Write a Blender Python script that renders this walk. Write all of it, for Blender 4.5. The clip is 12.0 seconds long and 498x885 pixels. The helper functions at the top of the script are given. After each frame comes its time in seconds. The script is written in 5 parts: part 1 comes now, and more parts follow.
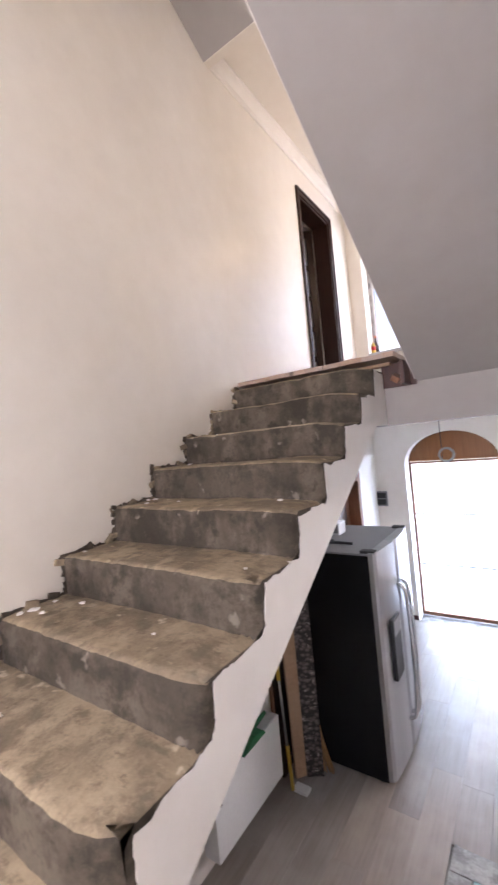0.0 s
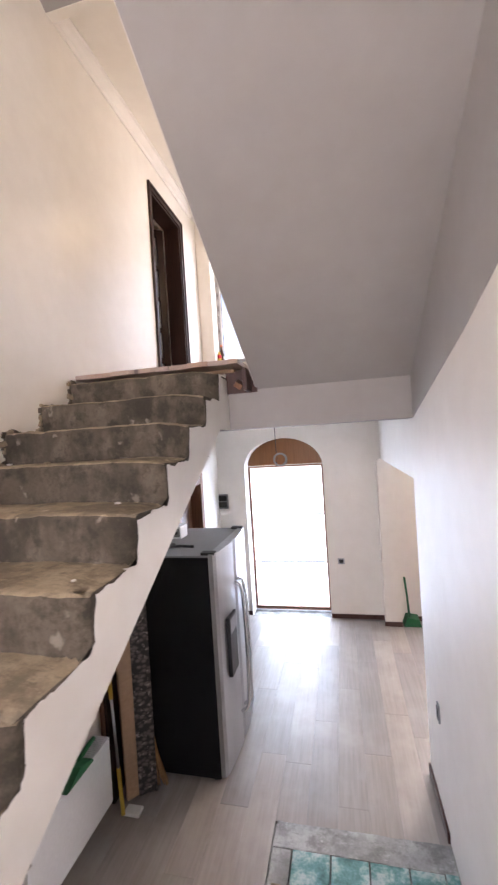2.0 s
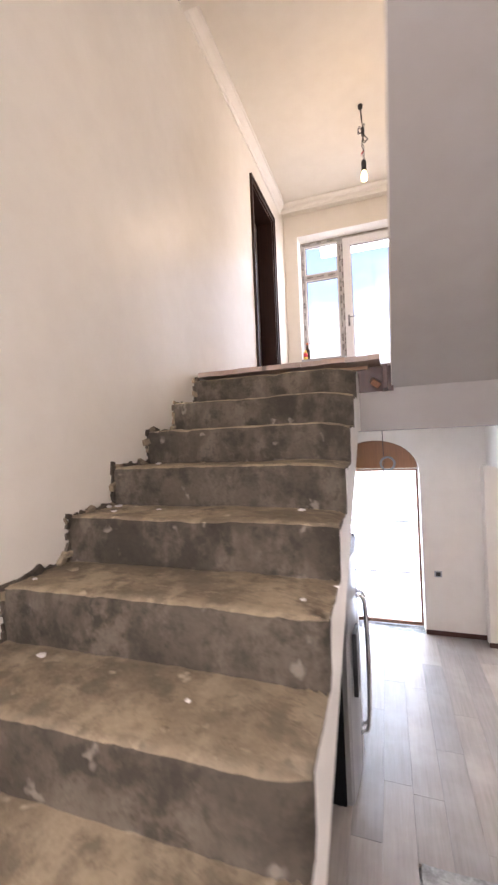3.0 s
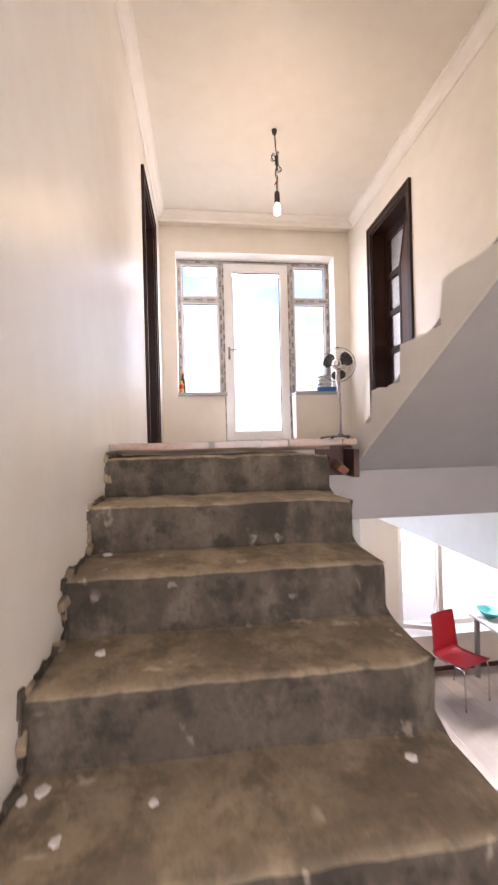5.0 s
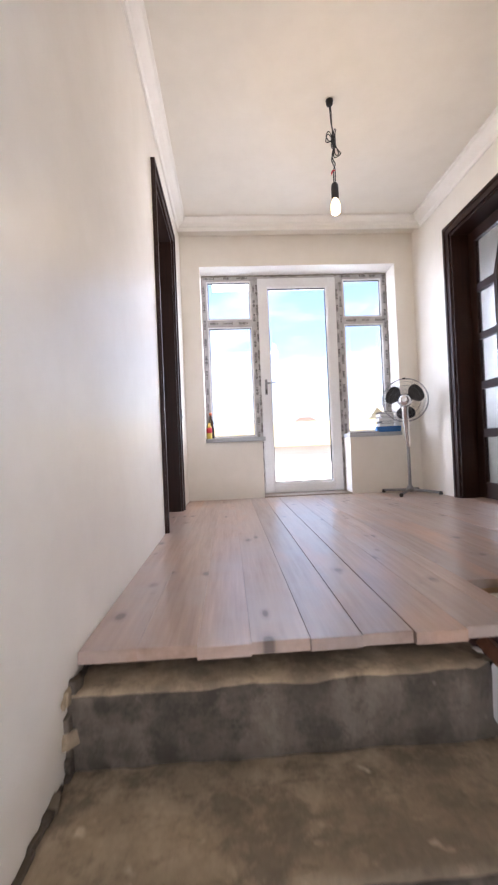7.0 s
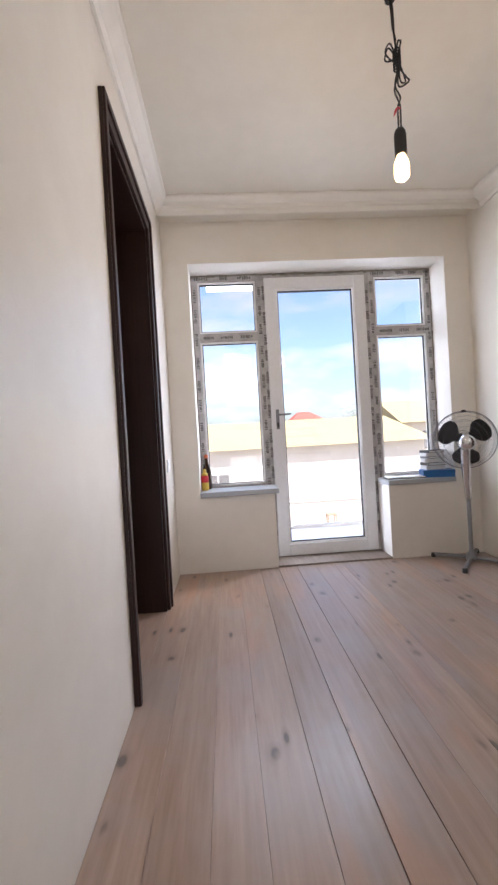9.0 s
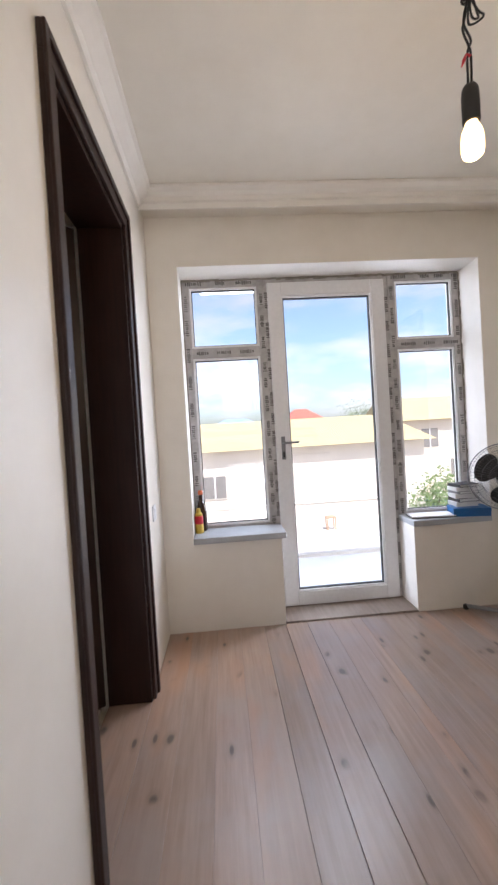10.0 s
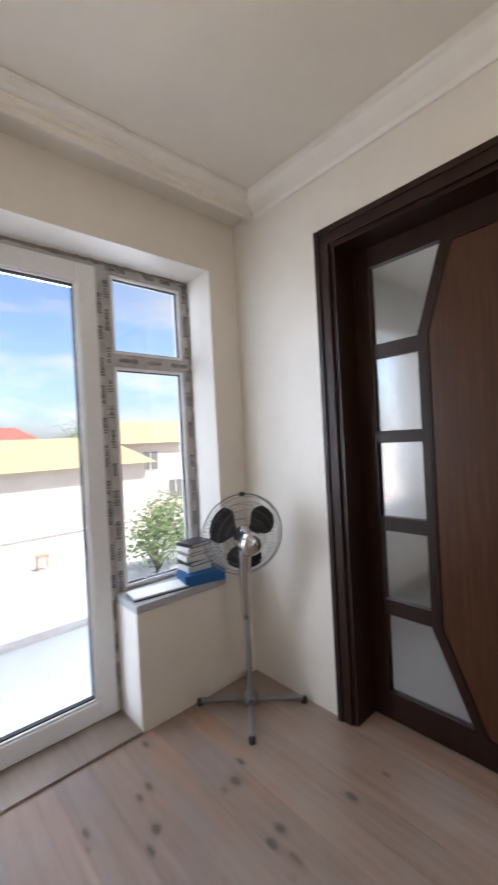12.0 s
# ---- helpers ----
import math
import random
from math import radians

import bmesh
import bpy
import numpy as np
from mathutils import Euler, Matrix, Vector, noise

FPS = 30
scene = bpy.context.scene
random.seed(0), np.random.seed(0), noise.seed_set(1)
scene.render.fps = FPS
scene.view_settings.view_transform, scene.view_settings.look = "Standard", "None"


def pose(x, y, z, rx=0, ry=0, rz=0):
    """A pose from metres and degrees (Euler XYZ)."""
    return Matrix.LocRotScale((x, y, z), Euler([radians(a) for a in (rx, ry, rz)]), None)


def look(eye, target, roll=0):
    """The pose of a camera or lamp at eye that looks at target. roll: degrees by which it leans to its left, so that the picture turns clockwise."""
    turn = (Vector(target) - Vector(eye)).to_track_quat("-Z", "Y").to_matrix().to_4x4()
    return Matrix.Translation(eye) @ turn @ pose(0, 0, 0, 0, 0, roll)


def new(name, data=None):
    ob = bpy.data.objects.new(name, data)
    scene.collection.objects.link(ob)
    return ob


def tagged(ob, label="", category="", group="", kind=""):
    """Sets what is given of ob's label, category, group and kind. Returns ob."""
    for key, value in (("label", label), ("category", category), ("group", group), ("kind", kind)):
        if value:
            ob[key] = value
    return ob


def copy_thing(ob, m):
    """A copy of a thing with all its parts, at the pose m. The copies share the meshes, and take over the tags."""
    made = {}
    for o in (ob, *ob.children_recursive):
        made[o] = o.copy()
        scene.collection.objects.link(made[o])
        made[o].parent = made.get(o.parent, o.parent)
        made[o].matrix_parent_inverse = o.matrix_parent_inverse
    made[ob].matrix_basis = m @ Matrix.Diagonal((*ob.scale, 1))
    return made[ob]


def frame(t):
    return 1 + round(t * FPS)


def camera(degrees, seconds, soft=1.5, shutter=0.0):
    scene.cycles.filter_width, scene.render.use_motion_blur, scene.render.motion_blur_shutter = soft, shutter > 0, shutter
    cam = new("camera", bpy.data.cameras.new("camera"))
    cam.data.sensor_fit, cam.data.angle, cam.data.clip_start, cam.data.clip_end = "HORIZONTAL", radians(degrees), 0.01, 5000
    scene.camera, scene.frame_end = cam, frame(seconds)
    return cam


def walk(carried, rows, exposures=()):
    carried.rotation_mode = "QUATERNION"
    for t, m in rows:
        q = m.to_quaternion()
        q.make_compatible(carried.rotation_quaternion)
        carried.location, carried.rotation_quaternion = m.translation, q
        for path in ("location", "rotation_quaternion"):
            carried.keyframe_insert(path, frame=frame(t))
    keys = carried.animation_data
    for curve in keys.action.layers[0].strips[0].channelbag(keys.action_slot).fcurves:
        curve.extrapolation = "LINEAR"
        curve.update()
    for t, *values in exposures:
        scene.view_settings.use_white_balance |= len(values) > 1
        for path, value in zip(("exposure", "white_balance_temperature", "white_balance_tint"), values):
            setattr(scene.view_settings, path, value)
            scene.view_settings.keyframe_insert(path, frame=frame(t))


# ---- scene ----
cam = camera(63.4, 12.0, soft=2.3, shutter=0.4)
PATH = [
    (0, (0.211, 0.053, 1.158), (-0.921, 1.701, 1.182), -5.3),
    (0.5, (0.31, 0.081, 1.153), (-0.634, 1.844, 1.179), -5.0),
    (1, (0.374, 0.103, 1.143), (-0.351, 1.967, 1.159), -4.6),
    (1.5, (0.367, 0.12, 1.136), (-0.165, 2.048, 1.135), -4.0),
    (2, (0.196, 0.104, 1.135), (-0.247, 2.054, 1.125), -3.6),
    (2.5, (-0.045, 0.06, 1.141), (-0.659, 1.964, 1.145), -3.1),
    (2.7, (-0.193, 0.076, 1.135), (-0.871, 1.957, 1.149), -2.6),
    (4.3, (-1.109, 0.402, 1.541), (-1.056, 2.4, 1.458), 0.3),
    (4.5, (-1.144, 0.496, 1.55), (-0.97, 2.488, 1.51), -0.1),
    (5, (-1.232, 0.719, 1.682), (-0.995, 2.705, 1.677), -1.4),
    (5.5, (-1.307, 0.935, 1.844), (-1.069, 2.92, 1.823), -1.2),
    (6, (-1.246, 1.197, 1.962), (-1.182, 3.195, 1.935), -1.3),
    (6.5, (-1.271, 1.448, 2.091), (-1.174, 3.446, 2.079), -1.8),
    (7, (-1.264, 1.658, 2.191), (-1.162, 3.655, 2.215), -2.4),
    (8.8, (-1.31, 2.527, 2.645), (-1.161, 4.521, 2.649), -3.4),
    (9, (-1.274, 2.619, 2.663), (-1.159, 4.615, 2.65), -3.3),
    (9.5, (-1.319, 2.816, 2.834), (-1.173, 4.811, 2.82), -3.4),
    (10, (-1.266, 3.083, 2.917), (-1.134, 5.079, 2.882), -3.5),
    (10.5, (-1.231, 3.287, 3.044), (-1.013, 5.275, 3.026), -3.6),
    (11, (-1.184, 3.539, 3.056), (-0.635, 5.462, 3.042), -3.5),
    (11.5, (-1.051, 3.707, 3.032), (-0.096, 5.464, 3.027), -3.3),
    (12, (-0.882, 3.86, 3.039), (0.453, 5.35, 3.032), -3.0),
]
EXPOSURES = [(0.0, 1.82, 6200, 23), (2.0, 1.8, 6450, 23), (2.7, 1.8, 6550, 23), (4.3, 1.82, 6600, 23), (5.5, 1.8, 6350, 22), (6.5, 1.7, 6000, 19), (7.2, 1.55, 5800, 18), (9.0, 1.05, 5900, 17), (10.0, 0.95, 5950, 16), (12.0, 0.78, 5850, 13)]
walk(cam, [(t, look(eye, target, roll)) for t, eye, target, roll in PATH], EXPOSURES)

# ---- world, sun, lamps ----
SUN_EL, SUN_AZ = 60.0, 158.0          # the sun stands high, beside and behind the house
world = bpy.data.worlds.new("sky")
scene.world = world
world.use_nodes = True
wn = world.node_tree
sky = wn.nodes.new("ShaderNodeTexSky")
sky.sky_type = "NISHITA"
sky.sun_disc = False
sky.sun_elevation, sky.sun_rotation = radians(SUN_EL), radians(SUN_AZ)
sky.dust_density = 2.5
# thin white cloud
cloud_at = wn.nodes.new("ShaderNodeTexCoord")
cloud_map = wn.nodes.new("ShaderNodeMapping")
cloud_map.inputs["Scale"].default_value = (1.0, 1.0, 3.2)
cloud = wn.nodes.new("ShaderNodeTexNoise")
cloud.inputs["Scale"].default_value, cloud.inputs["Detail"].default_value, cloud.inputs["Roughness"].default_value = 3.4, 7.0, 0.6
cover = wn.nodes.new("ShaderNodeValToRGB")
cover.color_ramp.elements[0].position, cover.color_ramp.elements[1].position = 0.46, 0.68
grey = wn.nodes.new("ShaderNodeRGBToBW")
brighter = wn.nodes.new("ShaderNodeMath")
brighter.operation = "MULTIPLY"
brighter.inputs[1].default_value = 1.35
clouded = wn.nodes.new("ShaderNodeMix")
clouded.data_type = "RGBA"
wn.links.new(cloud_at.outputs["Generated"], cloud_map.inputs["Vector"])
wn.links.new(cloud_map.outputs[0], cloud.inputs["Vector"])
wn.links.new(cloud.outputs["Fac"], cover.inputs[0])
wn.links.new(sky.outputs[0], grey.inputs[0])
wn.links.new(grey.outputs[0], brighter.inputs[0])
wn.links.new(cover.outputs[0], clouded.inputs[0])
wn.links.new(sky.outputs[0], clouded.inputs[6])
wn.links.new(brighter.outputs[0], clouded.inputs[7])
wn.links.new(clouded.outputs[2], wn.nodes["Background"].inputs[0])
wn.nodes["Background"].inputs[1].default_value = 0.15
sun = new("sun", bpy.data.lights.new("sun", "SUN"))
sun.data.energy, sun.data.angle, sun.data.color = 5.0, radians(0.5), (1.0, 0.95, 0.87)
az = radians(SUN_AZ)
sun.matrix_world = look((0, 0, 0), (-math.sin(az) * math.cos(radians(SUN_EL)), -math.cos(az) * math.cos(radians(SUN_EL)), -math.sin(radians(SUN_EL))))
bulb_light = new("bulb_light", bpy.data.lights.new("bulb_light", "POINT"))
bulb_light.data.energy, bulb_light.data.color, bulb_light.data.shadow_soft_size = 5.5, (1.0, 0.76, 0.48), 0.05
bulb_light.location = (-0.522, 4.17, 3.59)


def daylight(name, x, y, z, w, h, watts, rx, colour=(0.84, 0.92, 1.0)):
    """An area lamp that stands in for daylight."""
    lamp_ = new(name, bpy.data.lights.new(name, "AREA"))
    lamp_.data.shape, lamp_.data.size, lamp_.data.size_y, lamp_.data.energy, lamp_.data.color = "RECTANGLE", w, h, watts, colour
    lamp_.matrix_world = pose(x, y, z, rx)
    return lamp_


daylight("daylight_arch", -0.585, 5.80, -0.25, 1.02, 1.95, 26.0, -90, (0.68, 0.85, 1.0))
daylight("daylight_room", 2.05, 5.84, 0.80, 1.6, 0.35, 32.0, -90, (1.0, 0.91, 0.83))
# added lamps outside, out of view, that brighten the upper hall walls
for name, at, to, watts in (("fill_balcony_east", (2.45, 7.35, 3.2), (-1.3, 3.7, 2.6), 62.0), ("fill_balcony_west", (-3.45, 7.35, 3.2), (0.5, 4.2, 2.7), 30.0), ("fill_balcony_top", (-0.5, 7.0, 4.9), (-0.5, 4.2, 1.9), 10.0)):
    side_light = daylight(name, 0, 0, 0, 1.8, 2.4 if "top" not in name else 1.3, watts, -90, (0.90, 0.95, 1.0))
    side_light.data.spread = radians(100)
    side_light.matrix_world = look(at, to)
daylight("daylight_landing", -0.45, -1.42, 1.55, 1.5, 1.4, 11.0, 90, (1.0, 0.97, 0.94))
# added warm lamp that lifts the upper stairwell walls
daylight("fill_upper_landing", -0.45, -1.42, 4.25, 1.5, 1.4, 7.0, 90, (1.0, 0.88, 0.72))


# ---- materials ----
def nodes_of(name):
    m = bpy.data.materials.new(name)
    m.use_nodes = True
    t = m.node_tree
    return m, t, t.nodes["Principled BSDF"]


def link_noise(t, vec, scale, detail=5.0, rough=0.6):
    n = t.nodes.new("ShaderNodeTexNoise")
    n.inputs["Scale"].default_value, n.inputs["Detail"].default_value, n.inputs["Roughness"].default_value = scale, detail, rough
    t.links.new(vec, n.inputs["Vector"])
    return n.outputs["Fac"]


def ramp(t, fac, stops):
    r = t.nodes.new("ShaderNodeValToRGB")
    while len(r.color_ramp.elements) < len(stops):
        r.color_ramp.elements.new(0.5)
    for e, (p, c) in zip(r.color_ramp.elements, stops):
        e.position, e.color = p, (*c, 1) if len(c) == 3 else c
    t.links.new(fac, r.inputs[0])
    return r.outputs[0]


def mix(t, fac, a, b, mode="MIX"):
    n = t.nodes.new("ShaderNodeMix")
    n.data_type, n.blend_type = "RGBA", mode
    for sock, v in ((n.inputs[0], fac), (n.inputs[6], a), (n.inputs[7], b)):
        if isinstance(v, (int, float)):
            sock.default_value = v
        elif isinstance(v, tuple):
            sock.default_value = (*v, 1)
        else:
            t.links.new(v, sock)
    return n.outputs[2]


def coords(t, stretch=(1, 1, 1), kind="Object", per_object=False):
    c = t.nodes.new("ShaderNodeTexCoord")
    m = t.nodes.new("ShaderNodeMapping")
    m.inputs["Scale"].default_value = stretch
    t.links.new(c.outputs[kind], m.inputs["Vector"])
    if per_object:
        o = t.nodes.new("ShaderNodeObjectInfo")
        s = t.nodes.new("ShaderNodeVectorMath")
        s.operation = "SCALE"
        s.inputs[0].default_value = (37.0, 91.0, 13.0)
        t.links.new(o.outputs["Random"], s.inputs["Scale"])
        t.links.new(s.outputs[0], m.inputs["Location"])
    return m.outputs[0]


def bump(t, bsdf, height, strength=0.2, distance=0.01):
    b = t.nodes.new("ShaderNodeBump")
    b.inputs["Strength"].default_value, b.inputs["Distance"].default_value = strength, distance
    t.links.new(height, b.inputs["Height"])
    t.links.new(b.outputs[0], bsdf.inputs["Normal"])


def surface(name, a, b, rough=0.5, scale=6.0, fine=60.0, stretch=(1, 1, 1), bumpiness=0.15, metal=0.0, rough2=None, per_object=False, depth=0.004):
    """Two colours mottled at two scales, with fine relief."""
    m, t, p = nodes_of(name)
    v = coords(t, stretch, per_object=per_object)
    big, small = link_noise(t, v, scale), link_noise(t, v, fine, 3.0)
    col = mix(t, ramp(t, big, [(0.3, (0, 0, 0)), (0.7, (1, 1, 1))]), a, b)
    shade = ramp(t, small, [(0.3, (0.94, 0.94, 0.94)), (0.7, (1, 1, 1))])
    t.links.new(mix(t, 1.0, col, shade, "MULTIPLY"), p.inputs["Base Color"])
    r = ramp(t, big, [(0.3, (rough,) * 3), (0.7, (rough2 if rough2 is not None else min(1, rough + 0.12),) * 3)])
    t.links.new(r, p.inputs["Roughness"])
    p.inputs["Metallic"].default_value = metal
    bump(t, p, small, bumpiness, depth)
    return m


def painted_plaster(name, a, b, rough, streak=0.0):
    m, t, p = nodes_of(name)
    v = coords(t)
    big = link_noise(t, v, 1.3, 4.0)
    mid = link_noise(t, v, 7.0, 4.0)
    fine = link_noise(t, v, 90.0, 2.0)
    col = mix(t, ramp(t, big, [(0.2, (0, 0, 0)), (0.8, (1, 1, 1))]), a, b)
    smudge = ramp(t, mid, [(0.2, (0.93, 0.92, 0.905)), (0.8, (1.03, 1.03, 1.03))])
    t.links.new(mix(t, 0.7, col, smudge, "MULTIPLY"), p.inputs["Base Color"])
    t.links.new(ramp(t, big, [(0.15, (rough,) * 3), (0.85, (min(1, rough + 0.2),) * 3)]), p.inputs["Roughness"])
    swell = link_noise(t, coords(t, (1.8, 1.8, 0.4)), 2.6, 0.5)
    h = mix(t, 0.2, mix(t, streak, link_noise(t, v, 5.0, 1.0), swell), fine)
    bump(t, p, h, 0.25, 0.01)
    return m


M_WALL = painted_plaster("cream_wall_paint", (0.80, 0.765, 0.695), (0.75, 0.71, 0.64), 0.27, 0.6)
M_HALLWALL = painted_plaster("white_wall_paint", (0.80, 0.76, 0.71), (0.76, 0.72, 0.67), 0.42, 0.4)
M_CEIL = painted_plaster("ceiling_paint", (0.80, 0.765, 0.69), (0.77, 0.73, 0.65), 0.42, 0.2)
# grey plaster of the soffits, and the shade colour of the sloping ceiling
M_SOFFIT = painted_plaster("grey_plaster_and_shade", (0.39, 0.372, 0.36), (0.35, 0.332, 0.32), 0.7, 0.3)
M_STRING = painted_plaster("stair_side_plaster", (0.80, 0.77, 0.73), (0.74, 0.71, 0.67), 0.6, 0.1)
M_CROWN = painted_plaster("cornice_white", (0.82, 0.80, 0.75), (0.80, 0.77, 0.72), 0.5)


def concrete(name, base, dark, dust):
    """Hand-floated concrete: broad stains, worn dusty patches, dribbled streaks, splashes of plaster."""
    m, t, p = nodes_of(name)
    v = coords(t)
    big, mid, fine = link_noise(t, v, 2.6, 5.0, 0.62), link_noise(t, v, 8.0, 7.0, 0.68), link_noise(t, v, 70.0, 3.0)
    streak = link_noise(t, coords(t, (2.2, 1.6, 1.2)), 3.2, 6.0, 0.62)
    col = mix(t, ramp(t, big, [(0.36, (0, 0, 0)), (0.62, (1, 1, 1))]), base, dark)
    col = mix(t, ramp(t, streak, [(0.47, (0, 0, 0)), (0.62, (0.85, 0.85, 0.85))]), col, dust)
    col = mix(t, ramp(t, mid, [(0.39, (0.9, 0.9, 0.9)), (0.52, (0, 0, 0))]), col, tuple(c * 0.85 for c in dark))
    wob = t.nodes.new("ShaderNodeTexNoise")
    wob.inputs["Scale"].default_value = 18.0
    t.links.new(v, wob.inputs["Vector"])
    sc = t.nodes.new("ShaderNodeVectorMath")
    sc.operation = "SCALE"
    sc.inputs["Scale"].default_value = 0.14
    t.links.new(wob.outputs["Color"], sc.inputs[0])
    warp = t.nodes.new("ShaderNodeVectorMath")
    t.links.new(v, warp.inputs[0])
    t.links.new(sc.outputs[0], warp.inputs[1])
    vor = t.nodes.new("ShaderNodeTexVoronoi")
    vor.inputs["Scale"].default_value = 7.5
    t.links.new(warp.outputs[0], vor.inputs["Vector"])
    spots = ramp(t, vor.outputs["Distance"], [(0.11, (0.85, 0.85, 0.85)), (0.20, (0, 0, 0))])
    some = ramp(t, link_noise(t, v, 3.7, 2.0), [(0.49, (0, 0, 0)), (0.54, (1, 1, 1))])
    col = mix(t, mix(t, 1.0, spots, some, "MULTIPLY"), col, tuple(min(0.7, c * 1.25 + 0.06) for c in dust))
    scuff = link_noise(t, coords(t, (1.0, 2.2, 1.0)), 13.0, 8.0, 0.7)
    col = mix(t, ramp(t, scuff, [(0.56, (0, 0, 0)), (0.66, (0.5, 0.5, 0.5))]), col, tuple(c * 0.6 for c in dark))
    col = mix(t, ramp(t, scuff, [(0.32, (0.5, 0.5, 0.5)), (0.40, (0, 0, 0))]), col, tuple(c * 1.1 for c in dust))
    col = mix(t, 1.0, col, ramp(t, fine, [(0.3, (0.86, 0.86, 0.86)), (0.65, (1, 1, 1))]), "MULTIPLY")
    t.links.new(col, p.inputs["Base Color"])
    p.inputs["Roughness"].default_value = 0.85
    p.inputs["Specular IOR Level"].default_value = 0.3
    bump(t, p, mix(t, 0.25, mid, fine), 0.55, 0.014)
    return m


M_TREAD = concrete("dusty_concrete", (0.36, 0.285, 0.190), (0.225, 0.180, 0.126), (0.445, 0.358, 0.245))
# bare grey risers, darkened further for the shade on them
M_RISER = concrete("shaded_bare_concrete", (0.118, 0.097, 0.073), (0.060, 0.049, 0.037), (0.165, 0.137, 0.104))
M_CEMENT = concrete("cement_screed", (0.36, 0.36, 0.35), (0.25, 0.25, 0.24), (0.47, 0.47, 0.46))


def boards(name, a, b, streak, rough, knots, length=0.35, varnish=0.0):
    """Timber along y: grain, knots, worn grey patches, each board with its own tone."""
    m, t, p = nodes_of(name)
    v = coords(t, (1, 1, 1), per_object=True)
    vs = coords(t, (14, length * 2.2, 14), per_object=True)
    grain = link_noise(t, vs, 3.0, 7.0, 0.65)
    big = link_noise(t, v, 2.2, 4.0)
    o = t.nodes.new("ShaderNodeObjectInfo")
    tone = ramp(t, o.outputs["Random"], [(0.0, (0.84, 0.84, 0.86)), (0.5, (0.95, 0.92, 0.90)), (1.0, (1.12, 1.05, 1.0))])
    col = mix(t, ramp(t, grain, [(0.32, (0, 0, 0)), (0.7, (1, 1, 1))]), a, b)
    col = mix(t, ramp(t, big, [(0.45, (0, 0, 0)), (0.7, (0.75, 0.75, 0.75))]), col, streak)
    col = mix(t, 1.0, col, tone, "MULTIPLY")
    if knots:
        warm = link_noise(t, coords(t, (1.6, 0.5, 1), per_object=True), 1.7, 3.0)
        col = mix(t, ramp(t, warm, [(0.55, (0, 0, 0)), (0.72, (0.7, 0.7, 0.7))]), col, (0.50, 0.27, 0.15))
        for scale, squeeze, lo, hi in ((5.2, 0.6, 0.055, 0.10), (9.0, 0.35, 0.05, 0.10)):
            vor = t.nodes.new("ShaderNodeTexVoronoi")
            vor.voronoi_dimensions = "2D"
            vor.inputs["Scale"].default_value = scale
            t.links.new(coords(t, (1.0, squeeze, 1), per_object=True), vor.inputs["Vector"])
            k = ramp(t, vor.outputs["Distance"], [(lo, (0.95, 0.95, 0.95)), (hi, (0.25, 0.25, 0.25)), (hi * 1.9, (0, 0, 0))])
            pick = ramp(t, link_noise(t, coords(t, (1, 1, 1), per_object=True), 4.0, 1.0), [(0.57, (0, 0, 0)), (0.63, (0.95, 0.95, 0.95))])
            col = mix(t, mix(t, 1.0, k, pick, "MULTIPLY"), col, (0.11, 0.085, 0.075))
    t.links.new(col, p.inputs["Base Color"])
    t.links.new(ramp(t, grain, [(0.3, (rough + 0.03,) * 3), (0.7, (rough + 0.09,) * 3)]), p.inputs["Roughness"])
    p.inputs["Coat Weight"].default_value, p.inputs["Coat Roughness"].default_value = varnish, 0.22
    bump(t, p, grain, 0.012, 0.002)
    return m


M_PLANK = boards("pine_planks", (0.43, 0.32, 0.255), (0.315, 0.228, 0.178), (0.37, 0.325, 0.305), 0.27, True, 0.35, 0.3)
M_LAMINATE = boards("grey_laminate", (0.32, 0.29, 0.265), (0.24, 0.217, 0.197), (0.38, 0.355, 0.33), 0.34, False)
M_WORNBOARD = boards("worn_grey_board", (0.26, 0.215, 0.185), (0.18, 0.15, 0.13), (0.30, 0.265, 0.235), 0.4, False)
M_RAWWOOD = boards("raw_board", (0.42, 0.29, 0.19), (0.33, 0.22, 0.14), (0.36, 0.25, 0.17), 0.6, False)


def dark_wood(name, a, b, rough):
    m, t, p = nodes_of(name)
    g = link_noise(t, coords(t, (26, 26, 1.6)), 2.0, 6.0, 0.62)
    t.links.new(mix(t, ramp(t, g, [(0.3, (0, 0, 0)), (0.7, (1, 1, 1))]), a, b), p.inputs["Base Color"])
    p.inputs["Roughness"].default_value = rough
    p.inputs["Specular IOR Level"].default_value = 0.3
    bump(t, p, g, 0.08, 0.002)
    return m


M_DOORWOOD = dark_wood("dark_stained_wood", (0.015, 0.006, 0.004), (0.030, 0.011, 0.006), 0.42)
M_DOORPANEL = dark_wood("stained_panel_wood", (0.055, 0.022, 0.010), (0.088, 0.036, 0.016), 0.34)
M_HALLDOOR = dark_wood("brown_door_wood", (0.17, 0.075, 0.04), (0.24, 0.11, 0.06), 0.4)
M_ARCHBOARD = dark_wood("brown_arch_board", (0.20, 0.085, 0.032), (0.26, 0.115, 0.045), 0.28)
M_BASEBOARD = dark_wood("dark_baseboard", (0.06, 0.025, 0.02), (0.09, 0.04, 0.03), 0.35)
M_PVC = surface("white_pvc", (0.80, 0.80, 0.80), (0.77, 0.77, 0.78), 0.32, 3.0, 40.0, bumpiness=0.03)
M_TAPE = surface("protective_film", (0.34, 0.325, 0.32), (0.54, 0.52, 0.51), 0.45, 14.0, 70.0, bumpiness=0.25)
M_PRINT = surface("black_print", (0.10, 0.095, 0.09), (0.18, 0.17, 0.165), 0.5)
